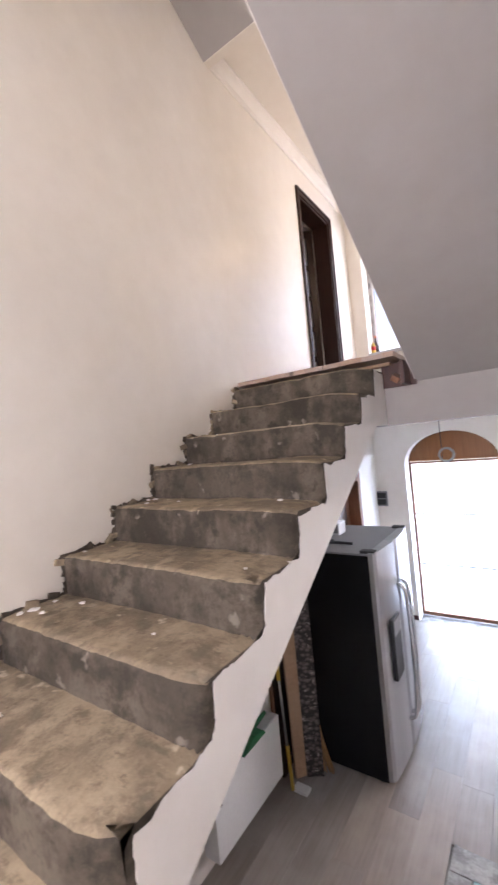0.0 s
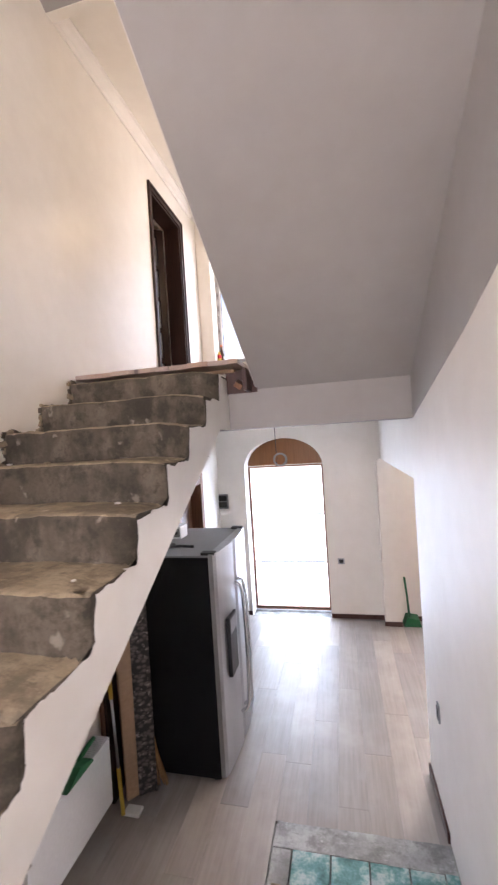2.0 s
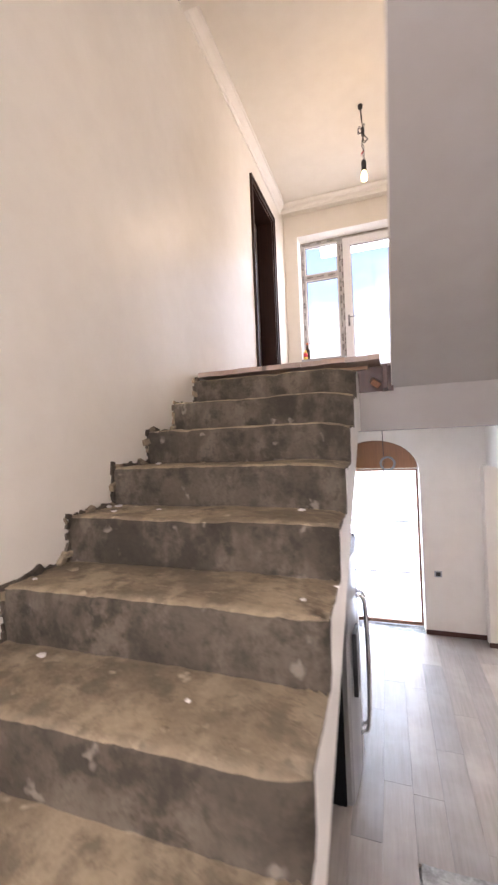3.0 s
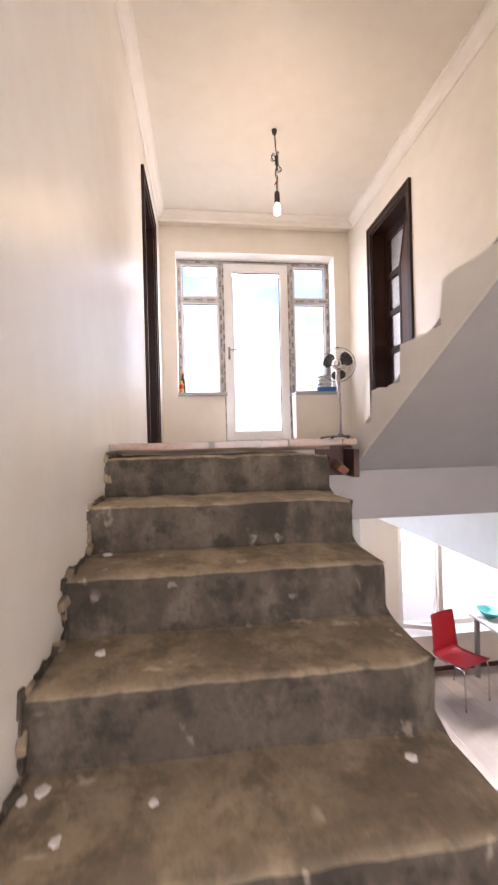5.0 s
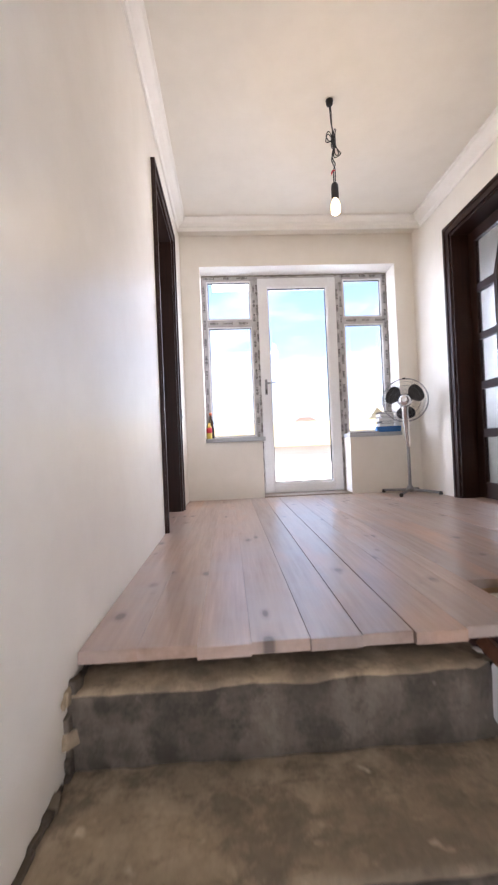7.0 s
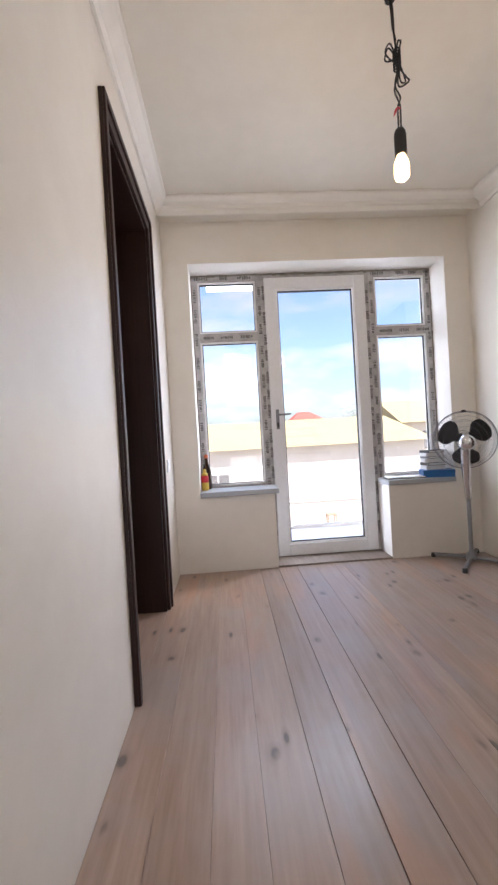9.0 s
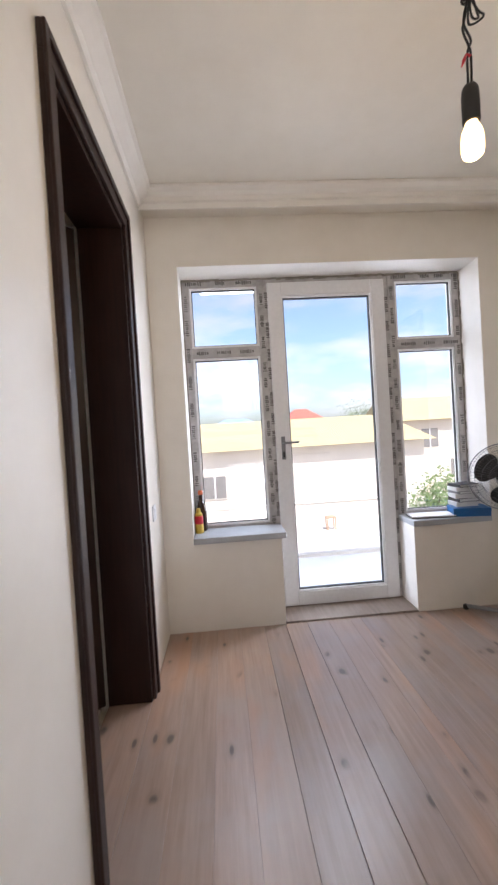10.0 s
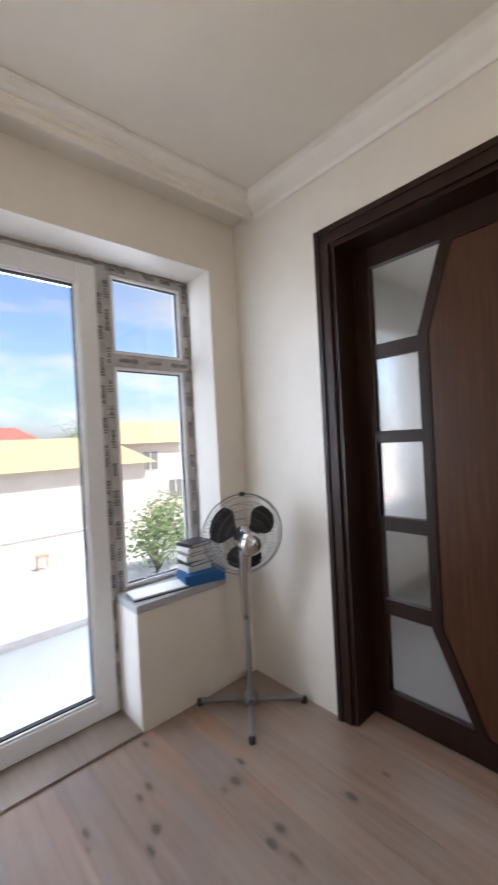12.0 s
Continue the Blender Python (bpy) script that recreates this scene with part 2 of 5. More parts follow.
M_FOAM = surface("gap_filler_foam", (0.36, 0.33, 0.29), (0.2, 0.18, 0.16), 0.9, 20.0, 90.0, bumpiness=0.8, depth=0.01)
M_GASKET = surface("black_rubber", (0.012, 0.012, 0.012), (0.02, 0.02, 0.02), 0.6)
M_SILL = surface("grey_painted_sill", (0.42, 0.44, 0.46), (0.36, 0.38, 0.40), 0.38, 4.0, 50.0)
M_STEEL = surface("brushed_steel", (0.42, 0.43, 0.45), (0.36, 0.37, 0.39), 0.30, 3.0, 120.0, (1, 1, 0.05), 0.05, 1.0)
M_CHROME = surface("chrome", (0.75, 0.75, 0.76), (0.7, 0.7, 0.71), 0.10, 3.0, 60.0, bumpiness=0.02, metal=1.0)
M_BLACK = surface("black_enamel", (0.006, 0.006, 0.007), (0.009, 0.009, 0.010), 0.75, 5.0, 90.0, bumpiness=0.06)
M_BLACK.node_tree.nodes["Principled BSDF"].inputs["Specular IOR Level"].default_value = 0.15
M_BLACKP = surface("black_plastic", (0.018, 0.018, 0.02), (0.028, 0.028, 0.03), 0.45)
M_GREYP = surface("grey_plastic", (0.20, 0.20, 0.21), (0.25, 0.25, 0.26), 0.45)
M_WHITEP = surface("white_enamel", (0.82, 0.83, 0.84), (0.79, 0.80, 0.81), 0.28, 3.0, 50.0, bumpiness=0.02)
M_RED = surface("red_plastic", (0.55, 0.012, 0.03), (0.48, 0.01, 0.025), 0.28, 4.0, 60.0, bumpiness=0.03)
M_REDC = surface("red_cap", (0.6, 0.02, 0.03), (0.5, 0.02, 0.03), 0.4)
M_GREEN = surface("green_plastic", (0.01, 0.16, 0.055), (0.008, 0.12, 0.045), 0.4)
M_YELLOW = surface("yellow_paint", (0.55, 0.36, 0.03), (0.45, 0.28, 0.03), 0.5)
M_BLUE = surface("blue_card", (0.01, 0.12, 0.36), (0.012, 0.10, 0.30), 0.4)
M_PAPER = surface("white_paper", (0.76, 0.76, 0.75), (0.70, 0.70, 0.69), 0.6)
M_STRAW = surface("broom_straw", (0.40, 0.22, 0.09), (0.30, 0.15, 0.06), 0.8, 20.0, 120.0, (6, 6, 0.6), 0.6)
M_ORANGE = surface("orange_paint", (0.55, 0.12, 0.03), (0.45, 0.10, 0.03), 0.5)
M_BROWNG = surface("brown_glass", (0.03, 0.014, 0.008), (0.04, 0.02, 0.01), 0.12)
M_LABEL = surface("yellow_label", (0.62, 0.44, 0.05), (0.55, 0.38, 0.05), 0.5)
M_CABLE = surface("black_cable", (0.012, 0.012, 0.013), (0.02, 0.02, 0.02), 0.5)
M_TEAL = surface("teal_plastic", (0.02, 0.32, 0.33), (0.02, 0.27, 0.28), 0.35)
M_TABLE = surface("pale_table_top", (0.62, 0.70, 0.75), (0.58, 0.66, 0.72), 0.2)


def marble():
    m, t, p = nodes_of("green_marble")
    v = coords(t)
    n = link_noise(t, v, 9.0, 8.0, 0.7)
    col = ramp(t, n, [(0.35, (0.02, 0.09, 0.085)), (0.5, (0.10, 0.26, 0.25)), (0.6, (0.36, 0.46, 0.46)), (0.7, (0.55, 0.55, 0.53))])
    t.links.new(col, p.inputs["Base Color"])
    p.inputs["Roughness"].default_value = 0.35
    bump(t, p, n, 0.2, 0.004)
    return m


M_MARBLE = marble()


def stone_paper():
    m, t, p = nodes_of("stone_pattern_sheet")
    v = coords(t, (1, 1, 1.4))
    vor = t.nodes.new("ShaderNodeTexVoronoi")
    vor.inputs["Scale"].default_value = 26.0
    t.links.new(v, vor.inputs["Vector"])
    n = link_noise(t, v, 30.0)
    col = mix(t, ramp(t, vor.outputs["Distance"], [(0.2, (0, 0, 0)), (0.6, (1, 1, 1))]), (0.16, 0.13, 0.12), (0.03, 0.025, 0.025))
    col = mix(t, ramp(t, n, [(0.58, (0, 0, 0)), (0.66, (1, 1, 1))]), col, (0.35, 0.30, 0.28))
    t.links.new(col, p.inputs["Base Color"])
    p.inputs["Roughness"].default_value = 0.5
    return m


M_STONEPAPER = stone_paper()


def glass(name, rough=0.0, tint=(1, 1, 1)):
    m, t, p = nodes_of(name)
    p.inputs["Base Color"].default_value = (*tint, 1)
    p.inputs["Transmission Weight"].default_value = 1.0
    p.inputs["Roughness"].default_value = rough
    p.inputs["IOR"].default_value = 1.45
    return m


M_GLASS = glass("window_glass")
M_FROST = glass("figured_glass", 0.18, (0.93, 0.94, 0.95))


def film_sheet():
    m, t, p = nodes_of("translucent_film")
    out = t.nodes["Material Output"]
    tr = t.nodes.new("ShaderNodeBsdfTranslucent")
    tp = t.nodes.new("ShaderNodeBsdfTransparent")
    tr.inputs[0].default_value = (0.92, 0.93, 0.95, 1)
    mx = t.nodes.new("ShaderNodeMixShader")
    n = link_noise(t, coords(t), 4.0)
    t.links.new(ramp(t, n, [(0.3, (0.25, 0.25, 0.25)), (0.7, (0.4, 0.4, 0.4))]), mx.inputs[0])
    t.links.new(tr.outputs[0], mx.inputs[1])
    t.links.new(tp.outputs[0], mx.inputs[2])
    t.links.new(mx.outputs[0], out.inputs[0])
    return m


M_FILM = film_sheet()


def glowing(name, colour, strength):
    m, t, p = nodes_of(name)
    p.inputs["Base Color"].default_value = (0.9, 0.85, 0.7, 1)
    p.inputs["Emission Color"].default_value = (*colour, 1)
    p.inputs["Emission Strength"].default_value = strength
    return m


M_BULB = glowing("lit_bulb_glass", (1.0, 0.62, 0.25), 3.0)

M_GROUND = surface("dry_ground", (0.42, 0.36, 0.28), (0.34, 0.29, 0.22), 0.95, 0.35, 3.0, bumpiness=0.4, depth=0.03)
M_PAVE = surface("pale_concrete_paving", (0.60, 0.57, 0.52), (0.52, 0.49, 0.44), 0.9, 0.6, 8.0, bumpiness=0.2)
M_BALCONY = surface("balcony_tile", (0.70, 0.71, 0.73), (0.64, 0.65, 0.67), 0.6, 2.0, 20.0)
M_FACADE = surface("pale_render", (0.62, 0.57, 0.50), (0.56, 0.51, 0.45), 0.9, 0.7, 9.0)
M_ROOFTAN = surface("tan_roof_sheet", (0.40, 0.33, 0.17), (0.34, 0.28, 0.15), 0.7, 0.8, 10.0)
M_ROOFRED = surface("red_roof_sheet", (0.45, 0.10, 0.07), (0.38, 0.09, 0.06), 0.7, 0.8, 10.0)
M_ROOFBLUE = surface("blue_grey_roof_sheet", (0.22, 0.30, 0.38), (0.18, 0.26, 0.34), 0.6, 0.8, 10.0)
M_LEAF = surface("leaf_green", (0.075, 0.13, 0.03), (0.12, 0.16, 0.05), 0.6, 8.0, 40.0, per_object=True)
M_BARK = surface("bark", (0.12, 0.09, 0.06), (0.08, 0.06, 0.04), 0.9, 12.0, 60.0, bumpiness=0.6)
M_DARKGLASS = surface("dark_window", (0.16, 0.15, 0.14), (0.20, 0.19, 0.18), 0.2)


# ---- mesh helpers ----
def box(bm, x0, x1, y0, y1, z0, z1, mat=0, bevel=0.0, m=None):
    made = bmesh.ops.create_cube(bm, size=1.0)["verts"]
    for v in made:
        v.co = Vector(((x0 + x1) / 2 + v.co.x * (x1 - x0), (y0 + y1) / 2 + v.co.y * (y1 - y0), (z0 + z1) / 2 + v.co.z * (z1 - z0)))
    faces = {f for v in made for f in v.link_faces}
    for f in faces:
        f.material_index = mat
    if bevel:
        edges = list({e for v in made for e in v.link_edges})
        r = bmesh.ops.bevel(bm, geom=edges, offset=bevel, segments=2, profile=0.6, affect="EDGES")
        made = list({v for f in r["faces"] for v in f.verts} | {v for v in made if v.is_valid})
    if m is not None:
        for v in made:
            v.co = m @ v.co
    return bm


def prism(bm, pts, axis, a, b, mat=0):
    """A polygon of (u, v), drawn along an axis from a to b: x takes (y, z), y takes (x, z), z takes (x, y)."""
    def at(u, v, w):
        return {"x": (w, u, v), "y": (u, w, v), "z": (u, v, w)}[axis]
    lo = [bm.verts.new(at(u, v, a)) for u, v in pts]
    hi = [bm.verts.new(at(u, v, b)) for u, v in pts]
    n = len(pts)
    fs = [bm.faces.new(lo), bm.faces.new(hi[::-1])]
    caps = list(fs)
    for i in range(n):
        fs.append(bm.faces.new((lo[i], hi[i], hi[(i + 1) % n], lo[(i + 1) % n])))
    for f in fs:
        f.material_index = mat
    bmesh.ops.recalc_face_normals(bm, faces=fs)
    if n > 4:
        bmesh.ops.triangulate(bm, faces=caps, ngon_method="EAR_CLIP")
    return bm


def lathe(bm, profile, centre=(0, 0, 0), n=24, m=None, mat=0, smooth=True):
    """Profile of (radius, height), spun about z through centre."""
    rings = []
    for r, h in profile:
        rings.append([bm.verts.new(Vector((math.cos(2 * math.pi * i / n) * r, math.sin(2 * math.pi * i / n) * r, h))) for i in range(n)])
    fs = []
    for a, b in zip(rings, rings[1:]):
        for i in range(n):
            fs.append(bm.faces.new((a[i], a[(i + 1) % n], b[(i + 1) % n], b[i])))
    fs.append(bm.faces.new(rings[0][::-1]))
    fs.append(bm.faces.new(rings[-1]))
    mm = Matrix.Translation(centre) @ (m if m is not None else Matrix())
    for ring in rings:
        for v in ring:
            v.co = mm @ v.co
    for f in fs:
        f.smooth, f.material_index = smooth, mat
    bmesh.ops.recalc_face_normals(bm, faces=fs)
    return bm


def tube(bm, pts, r, n=8, mat=0, closed=False):
    """A round bar along the points."""
    pts = [Vector(p) for p in pts]
    rings = []
    ref = Vector((0.31, 0.57, 0.76))
    for i, p in enumerate(pts):
        if closed:
            d = pts[(i + 1) % len(pts)] - pts[i - 1]
        else:
            d = pts[min(i + 1, len(pts) - 1)] - pts[max(i - 1, 0)]
        d.normalize()
        if abs(d.dot(ref)) > 0.97:
            ref = Vector((0.9, -0.3, 0.1))
        u = d.cross(ref).normalized()
        w = d.cross(u)
        rad = r[i] if isinstance(r, (list, tuple)) else r
        rings.append([bm.verts.new(p + (u * math.cos(2 * math.pi * k / n) + w * math.sin(2 * math.pi * k / n)) * rad) for k in range(n)])
        ref = ref - d * ref.dot(d)
        ref.normalize()
    fs = []
    pairs = list(zip(rings, rings[1:])) + ([(rings[-1], rings[0])] if closed else [])
    for a, b in pairs:
        for k in range(n):
            fs.append(bm.faces.new((a[k], a[(k + 1) % n], b[(k + 1) % n], b[k])))
    if not closed:
        fs.append(bm.faces.new(rings[0][::-1]))
        fs.append(bm.faces.new(rings[-1]))
    for f in fs:
        f.smooth, f.material_index = True, mat
    bmesh.ops.recalc_face_normals(bm, faces=fs)
    return bm


def curve_pts(pts, n=8):
    """Points along a smooth curve through the given ones."""
    P = [Vector(p) for p in pts]
    P = [P[0] * 2 - P[1]] + P + [P[-1] * 2 - P[-2]]
    out = []
    for i in range(1, len(P) - 2):
        a, b, c, d = P[i - 1:i + 3]
        for k in range(n):
            t = k / n
            out.append(0.5 * (2 * b + (c - a) * t + (2 * a - 5 * b + 4 * c - d) * t * t + (3 * b - a - 3 * c + d) * t ** 3))
    out.append(P[-2])
    return out


def part(name, bm, material, parent=None, label="", smooth=False):
    me = bpy.data.meshes.new(name)
    bm.to_mesh(me)
    bm.free()
    for mm in (material if isinstance(material, (list, tuple)) else [material]):
        me.materials.append(mm)
    ob = new(name, me)
    if parent is not None:
        ob.parent = parent
        ob.matrix_parent_inverse = parent.matrix_basis.inverted()
    if label:
        ob["label"] = label
    return ob


def thing(name, at, label, category, group="", kind=""):
    e = new(name)
    e.empty_display_size = 0.1
    e.location = at
    return tagged(e, label, category, group, kind)


def setting(name, bm, material, label, category):
    return tagged(part(name, bm, material), label, category, kind="structure")


def boxes(*dims, bevel=0.0):
    bm = bmesh.new()
    for d in dims:
        box(bm, *d, bevel=bevel)
    return bm


# ---- plan ----
XL, XR, YF = -1.672, 0.69, 5.66            # upper hall
ZF, ZC = 1.685, 4.38                        # upper floor and its ceiling
XRL = 0.675                                 # wall beside the lower flight
ZG, ZH = -1.26, 1.45                        # ground floor and its ceiling
ZL = -0.18                                  # half landing
RISE, RUN, Y9 = 0.18, 0.303, 2.64           # main flight: the ninth nosing is at Y9
YP = 2.70                                   # its worn outer end stands back
TOPZ, ROOFZ, FRAME_Y = 6.9, 4.62, 5.885
YLOW, YOUT = 5.48, 6.05                     # north front: inner face below, outer face above

# ---- structure ----
def soffit_main(y):
    return 1.22 - 0.594 * (2.694 - y)


def soffit_upper(y):
    return 1.50 + 0.54 * (2.95 - y)


# left side: a thick wall on the ground floor, a thinner one above it
bm = bmesh.new()
box(bm, -1.915, XL, -1.3, 2.72, -1.6, TOPZ)
box(bm, -1.915, XL, 2.72, 4.225, -1.6, ROOFZ)
box(bm, -1.915, XL, 5.02, 5.66, ZF - 0.2, ROOFZ)
box(bm, -1.915, XL, 4.225, 5.02, 3.935, ROOFZ)
box(bm, -1.915, XL, 4.225, 5.02, -1.6, ZF - 0.03)
setting("wall_left", bm, M_WALL, "cream glossy painted plaster wall with uneven trowel marks", "wall")
bm = bmesh.new()
prism(bm, [(-1.3, -1.6), (4.0, -1.6), (4.0, ZH), (2.95, ZH), (2.694, 1.20), (-1.3, -1.16)], "x", XL, -1.5)
box(bm, XL, -1.5, 4.0, 4.80, 0.945, ZH)
box(bm, XL, -1.5, 4.80, YLOW, -1.6, ZH)
setting("wall_left_lower", bm, M_HALLWALL, "white painted wall under the stairs", "wall")

# right side
bm = bmesh.new()
prism(bm, [(-1.3, -1.6), (3.09, -1.6), (3.09, 1.45), (2.96, 1.475), (0.3, soffit_upper(0.3)), (-1.3, soffit_upper(0.3))], "x", XRL, 0.85)
setting("wall_right_lower", bm, M_HALLWALL, "white painted stairwell wall with glossy trowel ridges", "wall")
bm = bmesh.new()
prism(bm, [(3.1, 1.60), (4.20, 1.60), (4.20, ROOFZ), (2.72, ROOFZ), (2.72, TOPZ), (-1.3, TOPZ), (-1.3, soffit_upper(0.3) + 0.1), (0.3, soffit_upper(0.3) + 0.1), (2.9, 1.60)], "x", XR, 0.89)
box(bm, XR, 0.89, 4.20, 4.98, 3.935, ROOFZ)
box(bm, XR, 0.89, 4.98, 5.66, 1.60, ROOFZ)
setting("wall_right", bm, M_WALL, "cream painted plaster wall of the upper hall", "wall")
setting("header_beam", boxes((XRL, 0.85, 3.09, YLOW, 0.80, ZH), (XRL - 0.065, 0.80, 5.30, YLOW, -1.6, 0.80)), M_HALLWALL,
        "white plastered beam on a pier over a wide opening", "beam")

# north front, upper storey
bm = bmesh.new()
for d in ((-4.2, -1.487, 1.45, ROOFZ), (-1.487, -0.926, 1.45, 2.25), (-0.036, 0.497, 1.45, 2.25), (-1.487, 0.497, 4.005, ROOFZ),
          (0.497, 1.7, 1.45, ROOFZ), (1.7, 3.2, 1.45, 2.29), (1.7, 3.2, 3.9, ROOFZ), (3.2, 4.0, 1.45, ROOFZ), (-0.926, -0.036, 1.45, 1.64)):
    box(bm, d[0], d[1], YF, YOUT, d[2], d[3])
setting("wall_north", bm, M_WALL, "beige painted wall around the balcony door and windows", "wall")

# north front, ground floor: an arched doorway, then the window of the side room
ARCH_X, ARCH_A, ARCH_B, ARCH_Z = -0.585, 0.53, 0.39, 0.748
bm = bmesh.new()
box(bm, -1.915, ARCH_X - ARCH_A, YLOW, 5.86, -1.6, ZH)
box(bm, ARCH_X + ARCH_A, 1.17, YLOW, 5.86, -1.6, ZH)
arc = [(ARCH_X + ARCH_A * math.cos(math.pi * i / 32), ARCH_Z + ARCH_B * math.sin(math.pi * i / 32)) for i in range(33)]
prism(bm, [(ARCH_X + ARCH_A, ZH)] + arc + [(ARCH_X - ARCH_A, ZH)], "y", YLOW, 5.86)
box(bm, 1.17, 2.98, YLOW, 5.86, -1.6, -0.82)
box(bm, 1.17, 2.98, YLOW, 5.86, 1.0, ZH)
box(bm, 2.98, 4.0, YLOW, 5.86, -1.6, ZH)
setting("wall_north_lower", bm, M_HALLWALL, "white painted hall wall with an arched doorway", "wall")

# grey band on the stairwell wall under the upper flight
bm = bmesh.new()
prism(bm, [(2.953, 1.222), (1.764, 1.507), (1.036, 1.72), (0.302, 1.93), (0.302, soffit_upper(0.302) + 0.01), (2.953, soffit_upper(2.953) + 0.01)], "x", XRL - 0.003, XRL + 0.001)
setting("wall_grey_strip", bm, M_SOFFIT, "grey band on the stairwell wall", "wall")

# plain walls that close the rooms
setting("wall_south", boxes((-4.2, -1.915, -1.5, -1.3, -1.6, ROOFZ), (-1.915, -1.25, -1.5, -1.3, -1.6, TOPZ), (0.35, 0.89, -1.5, -1.3, -1.6, TOPZ), (0.89, 4.0, -1.5, -1.3, -1.6, ROOFZ), (-1.25, 0.35, -1.5, -1.3, -1.6, 0.8), (-1.25, 0.35, -1.5, -1.3, 2.3, 3.5), (-1.25, 0.35, -1.5, -1.3, 5.0, TOPZ)), M_HALLWALL, "white painted wall behind the landing", "wall")
setting("wall_east", boxes((3.8, 4.0, -1.3, 5.66, -1.6, ROOFZ)), M_HALLWALL, "white painted outer wall", "wall")
setting("wall_west", boxes((-4.2, -4.0, -1.3, 5.66, -1.6, ROOFZ)), M_HALLWALL, "white painted outer wall", "wall")
setting("partition_wall", boxes((0.85, 3.8, 0.8, 1.0, -1.6, ZH)), M_HALLWALL, "white partition wall of the side room", "wall")
setting("partition_wall_upper", boxes((0.89, 3.8, 2.4, 2.6, 1.6, 4.38), (-4.0, -1.915, 2.4, 2.6, 1.6, 4.38)), M_HALLWALL, "white partition wall of a bedroom", "wall")
# roof out of view, added to block the sun and shade the balcony
setting("roof", boxes((-1.95, 0.93, -1.6, 2.75, TOPZ, TOPZ + 0.15), (-4.3, 4.1, 2.72, 6.15, ROOFZ, ROOFZ + 0.15), (-4.3, -1.915, -1.6, 2.72, ROOFZ, ROOFZ + 0.15), (0.89, 4.1, -1.6, 2.72, ROOFZ, ROOFZ + 0.15), (-1.915, 0.89, 2.66, 2.72, 4.5, TOPZ)), M_ROOFRED, "unseen flat roof that shuts the sun out of the house", "roof")

# slabs and ceilings
bm = bmesh.new()
box(bm, -1.915, 0.85, 2.96, YF, ZH, 1.63)
box(bm, 0.85, 3.8, 1.0, YF, ZH, 1.63)
setting("ceiling_lower", bm, M_CEIL, "cream painted ceiling of the ground floor", "ceiling")
bm = bmesh.new()
box(bm, XL, XR, 2.65, 5.66, ZC, 4.5)
box(bm, XL, XR, 2.65, 2.72, 4.27, ZC)
setting("ceiling", bm, M_CEIL, "cream glossy painted ceiling of the upper hall", "ceiling")
setting("ceiling_bedrooms", boxes((0.89, 3.8, 2.6, 5.66, ZC, 4.5), (-4.0, -1.915, 2.6, 5.66, ZC, 4.5)), M_CEIL, "white ceiling of the bedrooms", "ceiling")
# the soffit grey stands in for the shade on this slope
bm = bmesh.new()
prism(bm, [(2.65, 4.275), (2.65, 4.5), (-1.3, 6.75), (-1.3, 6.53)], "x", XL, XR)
setting("ceiling_slope", bm, M_SOFFIT, "sloping ceiling over the stairwell with its shade put into a grey colour", "ceiling")
setting("floor_bedrooms", boxes((0.89, 3.8, 2.6, 5.66, 1.63, ZF), (-4.0, -1.915, 2.6, 5.66, 1.63, ZF)), M_LAMINATE, "plain board floor of the bedrooms", "floor")

# cornices
side = [(0, 4.265), (0.014, 4.265), (0.022, 4.285), (0.022, 4.30), (0.05, 4.325), (0.07, 4.355), (0.085, 4.36), (0.085, 4.379), (0, 4.379)]
bm = bmesh.new()
prism(bm, [(XL + 0.001 + u, v) for u, v in side], "y", 2.72, 5.46)
setting("cornice_left", bm, M_CROWN, "white moulded plaster cornice", "cornice")
bm = bmesh.new()
prism(bm, [(XR - 0.001 - u, v) for u, v in side], "y", 2.72, 5.46)
setting("cornice_right", bm, M_CROWN, "white moulded plaster cornice", "cornice")
far = [(0.150, 4.272), (0.165, 4.272), (0.165, 4.305), (0.178, 4.312), (0.182, 4.335), (0.21, 4.345), (0.232, 4.362), (0.232, 4.379), (0.150, 4.379)]
bm = bmesh.new()
prism(bm, [(YF - 0.001 - u, v) for u, v in far], "x", XL + 0.001, XR - 0.001)
setting("cornice_north", bm, M_CROWN, "deep white stepped plaster cornice over the balcony windows", "cornice")

# set back and in wall colour, to darken the cornice underside like shade
setting("cornice_shade_band", boxes((XL + 0.001, XR - 0.001, YF - 0.149, YF - 0.001, 4.31, 4.379)), M_WALL, "beige band set back so that the cornice underside looks shaded", "wall")

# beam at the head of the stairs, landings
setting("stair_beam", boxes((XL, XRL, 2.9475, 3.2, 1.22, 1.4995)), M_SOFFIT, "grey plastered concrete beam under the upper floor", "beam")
setting("landing_floor", boxes((XL, -0.585, -1.3, -0.03, -0.36, ZL), (-0.585, -0.277, -1.3, 0.25, -0.36, ZL), (-0.277, XRL, -1.3, 0.555, -0.36, ZL)), M_TREAD,
        "dusty bare concrete half landing", "landing")
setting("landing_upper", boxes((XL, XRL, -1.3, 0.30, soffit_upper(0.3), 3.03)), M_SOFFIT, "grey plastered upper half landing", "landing")


